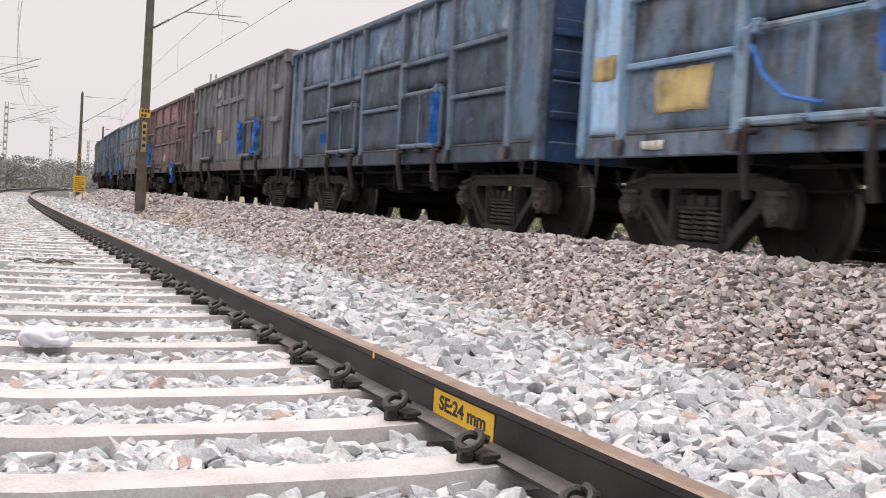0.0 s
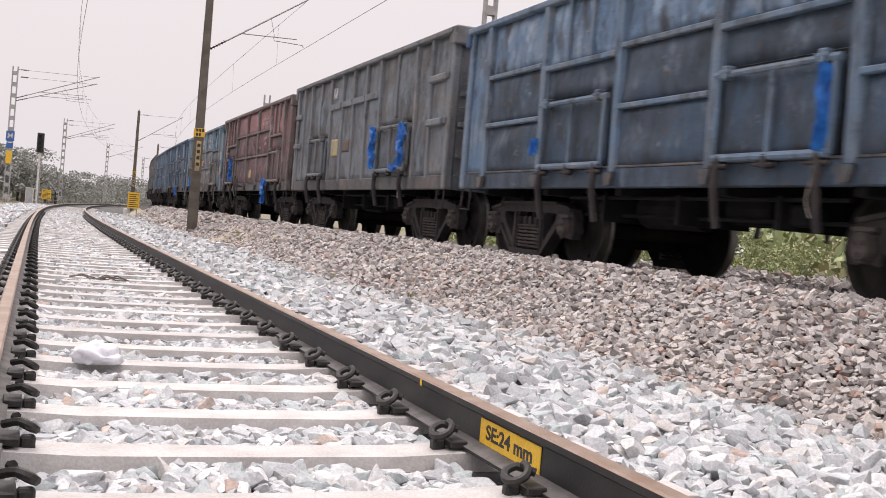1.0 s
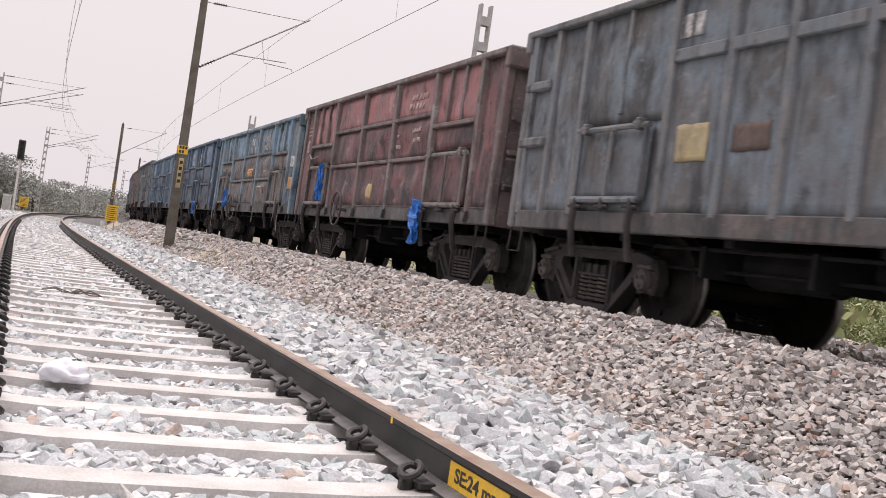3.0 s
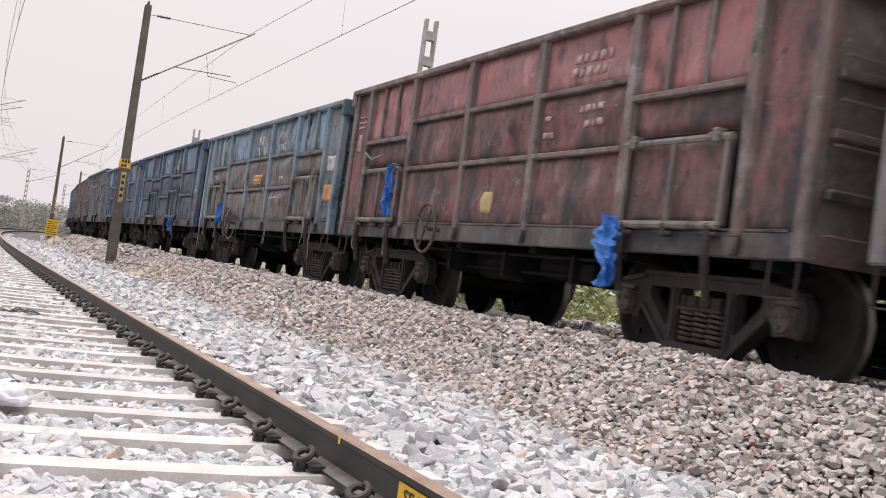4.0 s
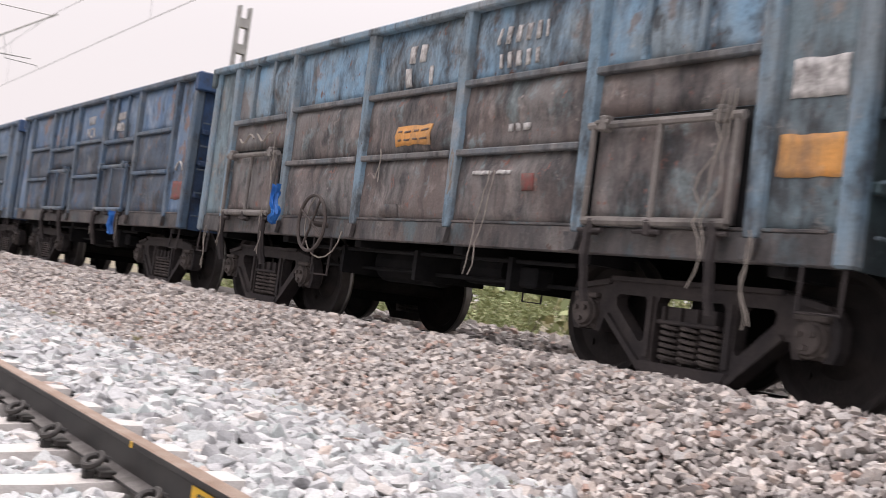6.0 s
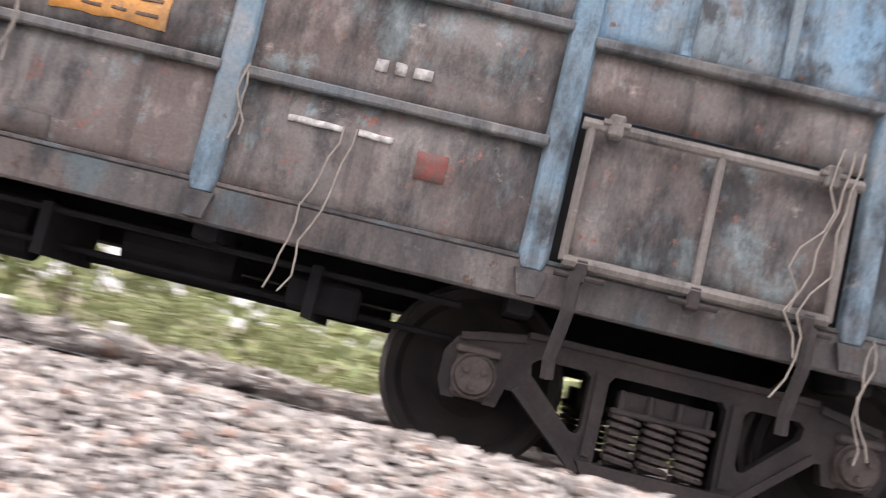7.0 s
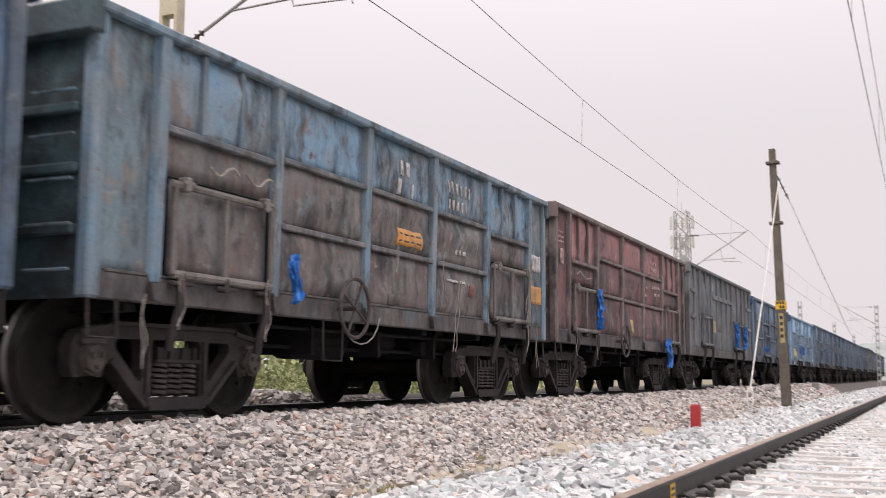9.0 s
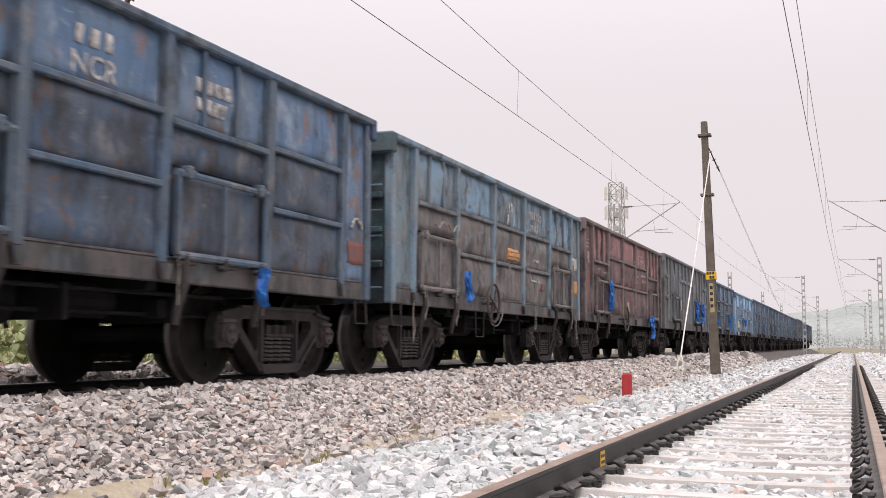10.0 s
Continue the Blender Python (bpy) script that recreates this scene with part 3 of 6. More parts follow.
def lathe(bm, prof, s, n=36):
    """prof: (x, r) outline turned about the x axis."""
    rings = [[bm.verts.new((s * x, r * math.cos(2 * math.pi * k / n), r * math.sin(2 * math.pi * k / n))) for k in range(n)] for x, r in prof]
    for a, b in zip(rings, rings[1:]):
        for k in range(n):
            bm.faces.new((a[k], a[(k + 1) % n], b[(k + 1) % n], b[k]))
    bmesh.ops.recalc_face_normals(bm, faces=bm.faces)
    return bm


def add_wheelset(wagon, y):
    ws = part("wheelset", cyl(bmesh.new(), (-1.1, 0, 0), (1.1, 0, 0), 0.085, n=14), WHEEL, wagon)
    ws.matrix_basis = pose(0, y, 0.5)
    for s in (-1, 1):
        bm = lathe(bmesh.new(), [(0.93, 0.0), (0.93, 0.11), (0.90, 0.16), (0.85, 0.24), (0.86, 0.40), (0.925, 0.435), (0.93, 0.49), (0.83, 0.502), (0.815, 0.53), (0.79, 0.52), (0.79, 0.44), (0.83, 0.40), (0.82, 0.2), (0.78, 0.15), (0.78, 0.0)], s)
        for k in range(2):
            a = 1.2 + math.pi * k
            cyl(bm, (s * 0.86, 0.32 * math.cos(a), 0.32 * math.sin(a)), (s * 0.885, 0.32 * math.cos(a), 0.32 * math.sin(a)), 0.025, n=8)
        wheel = part("wheel", bm, WHEEL, ws)
        wheel.data.materials.append(TREAD)
        for p in wheel.data.polygons:
            c = p.center
            if math.hypot(c.y, c.z) > 0.485:
                p.material_index = 1
    return ws


def add_door(wagon, y0, y1, z0, z1, s, mats, tilt=0.0):
    """A flap door: plate, tube frame with a middle stile, hinge straps that hang below, bottom rod."""
    panel, post = mats
    door = part("door", dented(1.52, y0, y1, z0, z1, s, 0.014), panel, wagon)
    bm = bmesh.new()
    x = s * 1.585
    for ya, za, yb, zb, r in ((y0 - 0.05, z1, y1 + 0.05, z1, 0.032), (y0, z0, y1, z0, 0.036), (y0, z0, y0, z1, 0.025), (y1, z0, y1, z1, 0.025), ((y0 + y1) / 2, z0, (y0 + y1) / 2, z1, 0.024)):
        cyl(bm, (x, ya, za), (x, yb, zb), r, n=8)
    tube_paint = TUBE if panel in (PAINTS["brown"][0], PAINTS["red"][0]) else post
    part("door_frame", bm, tube_paint, door)
    for ya in (y0 + 0.1, (y0 + y1) / 2, y1 - 0.1):
        bm = boxed(min(s * 1.53, s * 1.62), max(s * 1.53, s * 1.62), ya - 0.035, ya + 0.035, z0 - 0.1, z0 + 0.02, 0.01)
        cyl(bm, (s * 1.6, ya - 0.13, z0 - 0.07), (s * 1.6, ya + 0.13, z0 - 0.07), 0.018, n=8)
        part("hinge", bm, BOGIE, door)
    for ya in (y0 + 0.08, y1 - 0.08):
        bm = tube(bmesh.new(), [(s * 1.6, ya, z0 - 0.05), (s * 1.61, ya, z0 - 0.25), (s * 1.55, ya + 0.03, z0 - 0.5), (s * 1.53, ya + 0.02, z0 - 0.6)], 0.038, 6)
        part("door_stop", bm, BOGIE, door)
    for ya in (y0 + 0.12, y1 - 0.12):
        bm = boxed(min(s * 1.54, s * 1.635), max(s * 1.54, s * 1.635), ya - 0.04, ya + 0.04, z1 - 0.05, z1 + 0.07, 0.012)
        cyl(bm, (s * 1.62, ya - 0.07, z1 + 0.02), (s * 1.62, ya + 0.07, z1 + 0.02), 0.018, n=6)
        part("door_latch", bm, tube_paint, door)


def side_grid(wagon, s, posts, doors, ribs, top, mats, top_panel=None, end_panel=None):
    """Side with thick posts; doors: bays (y0, y1) that hold a flap door; the rest get two cross ribs."""
    panel, post = mats
    rib_paint = RIB_GREY if panel == PAINTS["brown"][0] else post
    edges = sorted(posts + [-WAGON_L / 2 + 0.06, WAGON_L / 2 - 0.06])
    for y in posts:
        part("post", post_mesh(y, 0.17, 1.16, top - 0.02, s), post, wagon)
        bm = bmesh.new()
        prism(bm, [(y - 0.085, 1.155), (y - 0.05, 1.02), (y + 0.05, 1.02), (y + 0.085, 1.155)], s * 1.53, s * 1.575)
        part("post_bracket", bm, SILL, wagon)
    for y0, y1 in zip(edges, edges[1:]):
        isdoor = any(a - 0.1 <= y0 and y1 <= b + 0.1 for a, b in doors)
        end = y0 == edges[0] or y1 == edges[-1]
        z_cut = ribs[1] if not isdoor else 2.40
        if end and end_panel:
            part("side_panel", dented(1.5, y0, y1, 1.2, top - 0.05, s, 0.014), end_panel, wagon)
            continue
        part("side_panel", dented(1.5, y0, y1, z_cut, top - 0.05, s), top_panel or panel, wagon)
        if isdoor:
            part("side_panel", dented(1.5, y0, y1, 2.04, z_cut, s, 0.01), panel, wagon)
            part("rib", boxed(min(s * 1.49, s * 1.575), max(s * 1.49, s * 1.575), y0 + 0.06, y1 - 0.06, z_cut - 0.03, z_cut + 0.03, 0.01), rib_paint, wagon)
            for f in (0.36, 0.68):
                ym = y0 + (y1 - y0) * f
                part("stiffener", boxed(min(s * 1.49, s * 1.56), max(s * 1.49, s * 1.56), ym - 0.03, ym + 0.03, z_cut + 0.03, top - 0.06, 0.01), post, wagon)
            add_door(wagon, y0 + 0.16, y1 - 0.14, 1.24, 1.96, s, mats)
            # backing behind the door takes the underframe's painted-in dark
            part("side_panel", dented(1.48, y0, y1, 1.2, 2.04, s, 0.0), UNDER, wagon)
        else:
            part("side_panel", dented(1.5, y0, y1, 1.2, ribs[0], s, 0.048), panel, wagon)
            part("side_panel", dented(1.5, y0, y1, ribs[0], z_cut, s, 0.046), panel, wagon)
            if not end:
                for z in ribs:
                    part("rib", boxed(min(s * 1.49, s * 1.57), max(s * 1.49, s * 1.57), y0 + 0.06, y1 - 0.06, z - 0.028, z + 0.028, 0.01), rib_paint, wagon)
    part("side_sill", boxed(min(s * 1.42, s * 1.517), max(s * 1.42, s * 1.517), -WAGON_L / 2, WAGON_L / 2, 1.0, 1.21, 0.012), SILL if panel in (PAINTS["brown"][0], PAINTS["blue"][0], PAINTS["red"][0]) else panel, wagon)
    part("weld_seam", boxed(min(s * 1.49, s * 1.524), max(s * 1.49, s * 1.524), -WAGON_L / 2 + 0.2, WAGON_L / 2 - 0.2, 1.205, 1.228, 0.004), SILL, wagon)


def side_upright(wagon, s, top, mats):
    """Side with many slim uprights and two small doors."""
    panel, post = mats
    posts = [4.86, 4.3, 3.61, 1.94, 1.04, 0.25, -0.6, -1.45, -3.4, -4.1, -4.86]
    doors = [(1.94, 3.61), (-3.4, -1.45)]
    for y in posts:
        part("post", post_mesh(y, 0.13, 1.17, top - 0.02, s, 0.085), post, wagon)
    edges = [WAGON_L / 2 - 0.06] + posts + [-WAGON_L / 2 + 0.06]
    for y1, y0 in zip(edges, edges[1:]):
        if (y0, y1) in doors:
            part("side_panel", dented(1.5, y0, y1, 2.1, top - 0.05, s), panel, wagon)
            part("side_panel", dented(1.48, y0, y1, 1.2, 2.1, s, 0.0), panel, wagon)
            add_door(wagon, y0 + 0.2, y1 - 0.2, 1.32, 2.05, s, mats)
            part("stiffener", boxed(min(s * 1.49, s * 1.55), max(s * 1.49, s * 1.55), (y0 + y1) / 2 - 0.03, (y0 + y1) / 2 + 0.03, 2.2, top - 0.06, 0.01), post, wagon)
        else:
            part("side_panel", dented(1.5, y0, y1, 1.2, top - 0.05, s, 0.016), panel, wagon)
            if y0 > -1.5 and y1 < 2.4:
                part("rib", boxed(min(s * 1.49, s * 1.57), max(s * 1.49, s * 1.57), y0 + 0.05, y1 - 0.05, 2.62, 2.74, 0.012), post, wagon)
            if y0 > 4.2 or y1 < -4.05:
                for z in (2.0, 2.66):
                    part("rib", boxed(min(s * 1.49, s * 1.60), max(s * 1.49, s * 1.60), y0 + 0.03, y1 - 0.03, z - 0.055, z + 0.055, 0.02), post, wagon)
    part("side_sill", boxed(min(s * 1.42, s * 1.517), max(s * 1.42, s * 1.517), -WAGON_L / 2, WAGON_L / 2, 1.0, 1.21, 0.012), SILL, wagon)


SKINS = {}           # the plates of each built wagon, by its name


def build_wagon(label, paint_name, top=3.14, upright=False, posts=None, doors=None, ribs=(1.83, 2.46), top_panel=None, hand_wheel=None, end_panel=None, end_paint=None):
    panel, post = mats = PAINTS[paint_name]
    wagon = tagged(new("goods_wagon"), label, "goods wagon", group="wagons of the goods train")
    half = WAGON_L / 2
    PLATES.clear()
    for s in (-1, 1):
        if upright:
            side_upright(wagon, s, top, mats)
        else:
            side_grid(wagon, s, posts or [4.27, 2.6, 0.85, -0.85, -2.6, -4.27], doors or [(2.6, 4.27), (-4.27, -2.6)], ribs, top, mats, top_panel, end_panel)
        part("top_rail", boxed(min(s * 1.46, s * 1.6), max(s * 1.46, s * 1.6), -half, half, top - 0.06, top + 0.02, 0.015), post, wagon)
        for e in (-1, 1):
            part("corner_post", boxed(min(s * 1.42, s * 1.55), max(s * 1.42, s * 1.55), min(e * (half - 0.13), e * (half + 0.01)), max(e * (half - 0.13), e * (half + 0.01)), 1.0, top, 0.02), post, wagon)
            part("side_step", tube(bmesh.new(), [(s * 1.5, e * (half - 0.35), 1.05), (s * 1.52, e * (half - 0.35), 0.72), (s * 1.52, e * (half - 0.05), 0.72), (s * 1.5, e * (half - 0.05), 1.05)], 0.014, 5), BOGIE, wagon)
    for e in (-1, 1):
        y = e * (half - 0.03)
        part("end_wall", boxed(-1.44, 1.44, min(y, y - e * 0.03), max(y, y - e * 0.03), 1.0, top - 0.02), end_paint or post, wagon)
        part("end_cap", boxed(-1.585, 1.585, min(y - e * 0.02, y + e * 0.13), max(y - e * 0.02, y + e * 0.13), top - 0.24, top + 0.03, 0.02), end_paint or post, wagon)
        for z in (1.5, 1.95, 2.4):
            part("end_rib", boxed(-1.4, 1.4, min(y, y + e * 0.07), max(y, y + e * 0.07), z - 0.04, z + 0.04, 0.015), end_paint or post, wagon)
        for x in (-0.7, 0.7):
            part("end_post", boxed(x - 0.08, x + 0.08, min(y, y + e * 0.09), max(y, y + e * 0.09), 1.05, top - 0.24, 0.02), end_paint or post, wagon)
        for k in range(5):
            part("rung", cyl(bmesh.new(), (-1.42, y + e * 0.10, 1.2 + 0.33 * k), (-1.0, y + e * 0.10, 1.2 + 0.33 * k), 0.012, n=6), post, wagon)
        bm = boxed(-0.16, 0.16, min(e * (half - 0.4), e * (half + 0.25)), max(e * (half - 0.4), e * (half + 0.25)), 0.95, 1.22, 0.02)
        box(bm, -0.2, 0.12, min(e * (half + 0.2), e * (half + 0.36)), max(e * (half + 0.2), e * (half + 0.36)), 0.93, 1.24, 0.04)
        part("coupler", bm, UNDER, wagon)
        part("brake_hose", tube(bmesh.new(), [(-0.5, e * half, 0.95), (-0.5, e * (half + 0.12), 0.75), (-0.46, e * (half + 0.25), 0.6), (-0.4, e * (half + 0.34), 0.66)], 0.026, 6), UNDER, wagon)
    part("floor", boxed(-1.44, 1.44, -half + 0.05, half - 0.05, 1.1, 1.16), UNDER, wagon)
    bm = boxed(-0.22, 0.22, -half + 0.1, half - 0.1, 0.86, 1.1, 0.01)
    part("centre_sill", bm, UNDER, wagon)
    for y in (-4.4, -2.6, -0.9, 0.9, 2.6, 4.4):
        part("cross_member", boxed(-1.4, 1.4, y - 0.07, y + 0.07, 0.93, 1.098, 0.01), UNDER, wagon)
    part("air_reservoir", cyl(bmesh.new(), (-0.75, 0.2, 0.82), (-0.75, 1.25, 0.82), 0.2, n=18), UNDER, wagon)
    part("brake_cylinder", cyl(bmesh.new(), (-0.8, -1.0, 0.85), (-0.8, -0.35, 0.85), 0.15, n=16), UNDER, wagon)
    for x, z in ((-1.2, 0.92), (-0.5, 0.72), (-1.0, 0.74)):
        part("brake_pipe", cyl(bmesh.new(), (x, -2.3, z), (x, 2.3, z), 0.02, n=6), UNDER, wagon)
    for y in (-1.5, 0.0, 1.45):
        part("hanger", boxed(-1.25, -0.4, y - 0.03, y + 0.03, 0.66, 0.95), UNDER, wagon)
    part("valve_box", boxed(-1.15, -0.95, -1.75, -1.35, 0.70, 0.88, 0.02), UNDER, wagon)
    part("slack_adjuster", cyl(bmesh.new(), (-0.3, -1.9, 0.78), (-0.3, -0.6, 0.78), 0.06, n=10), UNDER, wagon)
    for yc in (-BOGIE_Y, BOGIE_Y):
        add_bogie(wagon, yc)
    wheels = [add_wheelset(wagon, y) for y in (-BOGIE_Y - AXLE_Y, AXLE_Y - BOGIE_Y, BOGIE_Y - AXLE_Y, BOGIE_Y + AXLE_Y)]
    SKINS[wagon.name] = list(PLATES)
    for c in wagon.children:
        if not c.name.startswith(("bogie", "wheelset")):
            c.matrix_basis = pose(0, 0, -0.07)
    if hand_wheel is None:
        return wagon
    # hand brake wheel on the camera's side
    bm = tube(bmesh.new(), [(-1.71, hand_wheel + 0.3 * math.cos(a), 1.06 + 0.3 * math.sin(a)) for a in [2 * math.pi * k / 24 for k in range(25)]], 0.02, 6)
    for k in range(4):
        a = k * math.pi / 2 + 0.5
        cyl(bm, (-1.71, hand_wheel, 1.06), (-1.71, hand_wheel + 0.3 * math.cos(a), 1.06 + 0.3 * math.sin(a)), 0.014, n=6)
    cyl(bm, (-1.45, hand_wheel, 1.06), (-1.74, hand_wheel, 1.06), 0.03, n=8)
    part("brake_wheel", bm, AXLE_GRIME, wagon)
    return wagon


def rag(bm, pts, w, seed):
    """A crumpled sheet hanging through the points, in folds."""
    pts = [Vector(p) for p in pts]
    rows = []
    n = 16
    for i, p in enumerate(pts):
        f = i / (len(pts) - 1)
        ww = w * (0.55 + 0.9 * abs(noise.noise((i * 0.33, seed, 2)))) * (0.7 + 0.6 * math.sin(math.pi * min(1, f * 1.2)))
        row = []
        for k in range(n):
            a = 2 * math.pi * k / n
            q = noise.noise((i * 0.28 + seed, math.cos(a) * 2.2, math.sin(a) * 2.2))
            fold = 0.35 * math.sin(5 * a + i * 0.5 + seed)
            row.append(bm.verts.new(p + Vector((0.045 * math.cos(a) * (1 + 1.3 * q + fold), ww * math.sin(a) * (0.85 + 1.1 * q + 0.5 * fold), 0.04 * q))))
        rows.append(row)
    for r0, r1 in zip(rows, rows[1:]):
        for k in range(n):
            bm.faces.new((r0[k], r0[(k + 1) % n], r1[(k + 1) % n], r1[k]))
    bm.faces.new(rows[0])
    bm.faces.new(rows[-1][::-1])
    bmesh.ops.recalc_face_normals(bm, faces=bm.faces)
    return bm


def add_rag(wagon, y, z0, z1, w, sway=0.03):
    n = max(6, round((z0 - z1) / 0.035))
    pts = [(-1.66 + 0.02 * noise.noise((k * 0.3, y, 1)), y + sway * noise.noise((k * 0.18, y, 5)) * 1.6, z0 + (z1 - z0) * k / n) for k in range(n + 1)]
    part("tied_sheet", rag(bmesh.new(), pts, w, y), TARP, wagon, "crumpled bright blue plastic sheet").matrix_basis = pose(0, 0, -0.07)


def add_patch(wagon, name, y0, y1, z0, z1, material, ragged=0.0, label="", lift=0.010):
    """A coat of paint on the side, laid over the plate's bulges; ragged: how uneven its edge is."""
    plates = SKINS[wagon.name]
    ny, nz = max(2, round((y1 - y0) / 0.05)), max(2, round((z1 - z0) / 0.05))
    bm = bmesh.new()
    grid = []
    for i in range(ny + 1):
        row = []
        for j in range(nz + 1):
            y, z = y0 + (y1 - y0) * i / ny, z0 + (z1 - z0) * j / nz
            if i in (0, ny) or j in (0, nz):
                y += ragged * noise.noise((y * 9, z * 9, 3))
                z += ragged * noise.noise((y * 9, z * 9, 8))
            row.append((y, z, skin(plates, y, z)))
        grid.append(row)
    out = [[bm.verts.new((x - lift, y, z)) for y, z, x in row] for row in grid]
    back = [[bm.verts.new((x - 0.002, y, z)) for y, z, x in row] for row in grid]
    for i in range(ny):
        for j in range(nz):
            for g in (out, back):
                bm.faces.new((g[i][j], g[i + 1][j], g[i + 1][j + 1], g[i][j + 1])).smooth = True
    rim = [(i, 0) for i in range(ny)] + [(ny, j) for j in range(nz)] + [(i, nz) for i in range(ny, 0, -1)] + [(0, j) for j in range(nz, 0, -1)]
    for (a, b), (c, d) in zip(rim, rim[1:] + rim[:1]):
        bm.faces.new((out[a][b], out[c][d], back[c][d], back[a][b]))
    bmesh.ops.recalc_face_normals(bm, faces=bm.faces)
    part(name, bm, material, wagon, label).matrix_basis = pose(0, 0, -0.07)


def add_bars(wagon, y0, z0, widths, h, material, gap=0.05):
    """Lettering that is only drawn as plain upright bars; it runs towards the leading end."""
    y = y0
    for w in widths:
        add_patch(wagon, "marking", y - w, y, z0, z0 + h, material, 0.01, lift=0.014)
        y -= w + gap


def add_rope(wagon, pts, r=0.01):
    part("rope", tube(bmesh.new(), pts, r, 5), ROPE, wagon)


def lettering(text, size, material, parent, m, name="lettering"):
    cu = bpy.data.curves.new(name, "FONT")
    cu.body, cu.size, cu.extrude, cu.align_x, cu.align_y, cu.offset = text, size, 0.0006, "CENTER", "CENTER", 0.0025
    tmp = new(name, cu)
    me = bpy.data.meshes.new_from_object(tmp)
    bpy.data.objects.remove(tmp)
    me.materials.append(material)
    ob = new(name, me)
    ob.parent = parent
    ob.matrix_basis = m
    return ob


FACE_IN = Matrix(((0, 0, -1, 0), (-1, 0, 0, 0), (0, 1, 0, 0), (0, 0, 0, 1)))     # text that reads from the inside of the track


# the leading part of the train that passes the camera, from front to back
INNER = [(0.85, 2.6), (-2.6, -0.85)]
w0 = build_wagon("pale blue open wagon with yellow patches and sooty underframe", "pale_blue", doors=INNER, top_panel=TOP_PALE, end_panel=TOP_PALE, end_paint=END_NAVY)
w1 = build_wagon("slate blue open wagon with dented panels and dark grime", "slate", top=3.2, doors=INNER, top_panel=TOP_SLATE, end_panel=END_SLATE, end_paint=END_NAVY)
w2 = build_wagon("grey upright-ribbed open wagon with blue sheets tied at its door", "grey", top=3.34, upright=True)
w3 = build_wagon("red oxide open wagon with faded white lettering and blue sheets", "red", top=3.26, ribs=(1.95, 2.6), hand_wheel=1.3, top_panel=TOP_RED, end_panel=PAINTS["red"][0])
w4 = build_wagon("rust-brown open wagon with worn sky-blue posts and orange panel", "brown", top=3.18, top_panel=TOP_BLUE, hand_wheel=1.4, end_panel=END_TEAL_PALE, end_paint=END_TEAL)
w5 = build_wagon("deep blue open wagon with faded white lettering", "blue", top=3.21, doors=INNER, top_panel=TOP_DEEP, end_panel=TOP_DEEP, end_paint=END_NAVY)

# offset of each wagon's leading end behind that of w4, in metres along the train
TRAIN = [(w0, -42.75), (w1, -31.85), (w2, -21.2), (w3, -10.55), (w4, 0.0), (w5, 10.713)]
COPY_OF = {-9: w1, -8: w5, -7: w1, -6: w2, -5: w5, -4: w1, -3: w1, -2: w5, -1: w1, 6: w1, 7: w2, 8: w3, 9: w1, 10: w1, 11: w2, 12: w1, 13: w3, 14: w1, 15: w1}
for i in sorted(COPY_OF):
    at = -42.75 + 10.75 * i if i < 0 else 10.713 * (i - 4)
    TRAIN.append((copy_thing(COPY_OF[i], pose(FAR_X, at, FAR_Z)), at))

# markings, sheets and ropes of the wagons that pass close by
add_patch(w0, "painted_panel", 2.95, 3.75, 1.38, 1.76, PALE_YELLOW, 0.014)
add_patch(w0, "painted_panel", 4.45, 4.85, 1.75, 1.98, PALE_YELLOW, 0.014)
add_bars(w0, 3.9, 1.06, [0.1, 0.1, 0.1], 0.08, WHITE_PAINT, 0.02)
add_rag(w0, 0.95, 1.85, 1.5, 0.06)
part("tied_strip", tube(bmesh.new(), [(-1.63, 2.35, 1.75), (-1.66, 2.15, 1.5), (-1.66, 1.9, 1.33), (-1.64, 1.55, 1.26)], 0.02, 6), TARP, w0, "twisted blue plastic strip")
add_rag(w1, -2.42, 1.9, 1.25, 0.02, 0.02)
add_rag(w1, 2.45, 1.55, 1.38, 0.025)
add_rag(w2, -1.62, 2.08, 1.36, 0.085, 0.05)
add_rag(w2, -3.2, 2.05, 1.38, 0.085, 0.05)
add_rag(w2, -2.9, 1.40, 1.30, 0.14, 0.02)
add_patch(w2, "painted_panel", 1.25, 1.72, 1.68, 2.02, PALE_YELLOW, 0.014)
add_patch(w2, "painted_panel", 0.40, 0.90, 1.74, 1.98, RUST, 0.014)
add_bars(w2, 2.0, 2.85, [0.12, 0.12, 0.12], 0.22, FADED_WHITE)
add_rag(w3, 2.85, 2.0, 1.3, 0.05, 0.03)
add_rag(w3, -2.72, 1.3, 0.66, 0.17, 0.06)
add_bars(w3, -1.5, 2.88, [0.09, 0.09, 0.09, 0.09, 0.09], 0.1, FADED_PINK)
add_bars(w3, -1.5, 2.73, [0.09, 0.06, 0.09, 0.09, 0.06], 0.1, FADED_PINK)
add_bars(w3, -1.05, 2.32, [0.14], 0.05, FADED_PINK)
add_bars(w3, -1.02, 2.14, [0.09, 0.1], 0.06, FADED_PINK, 0.02)
add_bars(w3, -1.7, 2.36, [0.07, 0.1, 0.07, 0.1], 0.07, FADED_PINK)
add_bars(w3, -1.85, 2.2, [0.1, 0.05, 0.1], 0.07, FADED_PINK)
add_bars(w3, 4.72, 2.3, [0.16], 0.26, FADED_PINK)
for k in range(3):
    add_bars(w3, 4.8, 2.66 + 0.08 * k, [0.06, 0.1, 0.08], 0.03, FADED_PINK, 0.02)
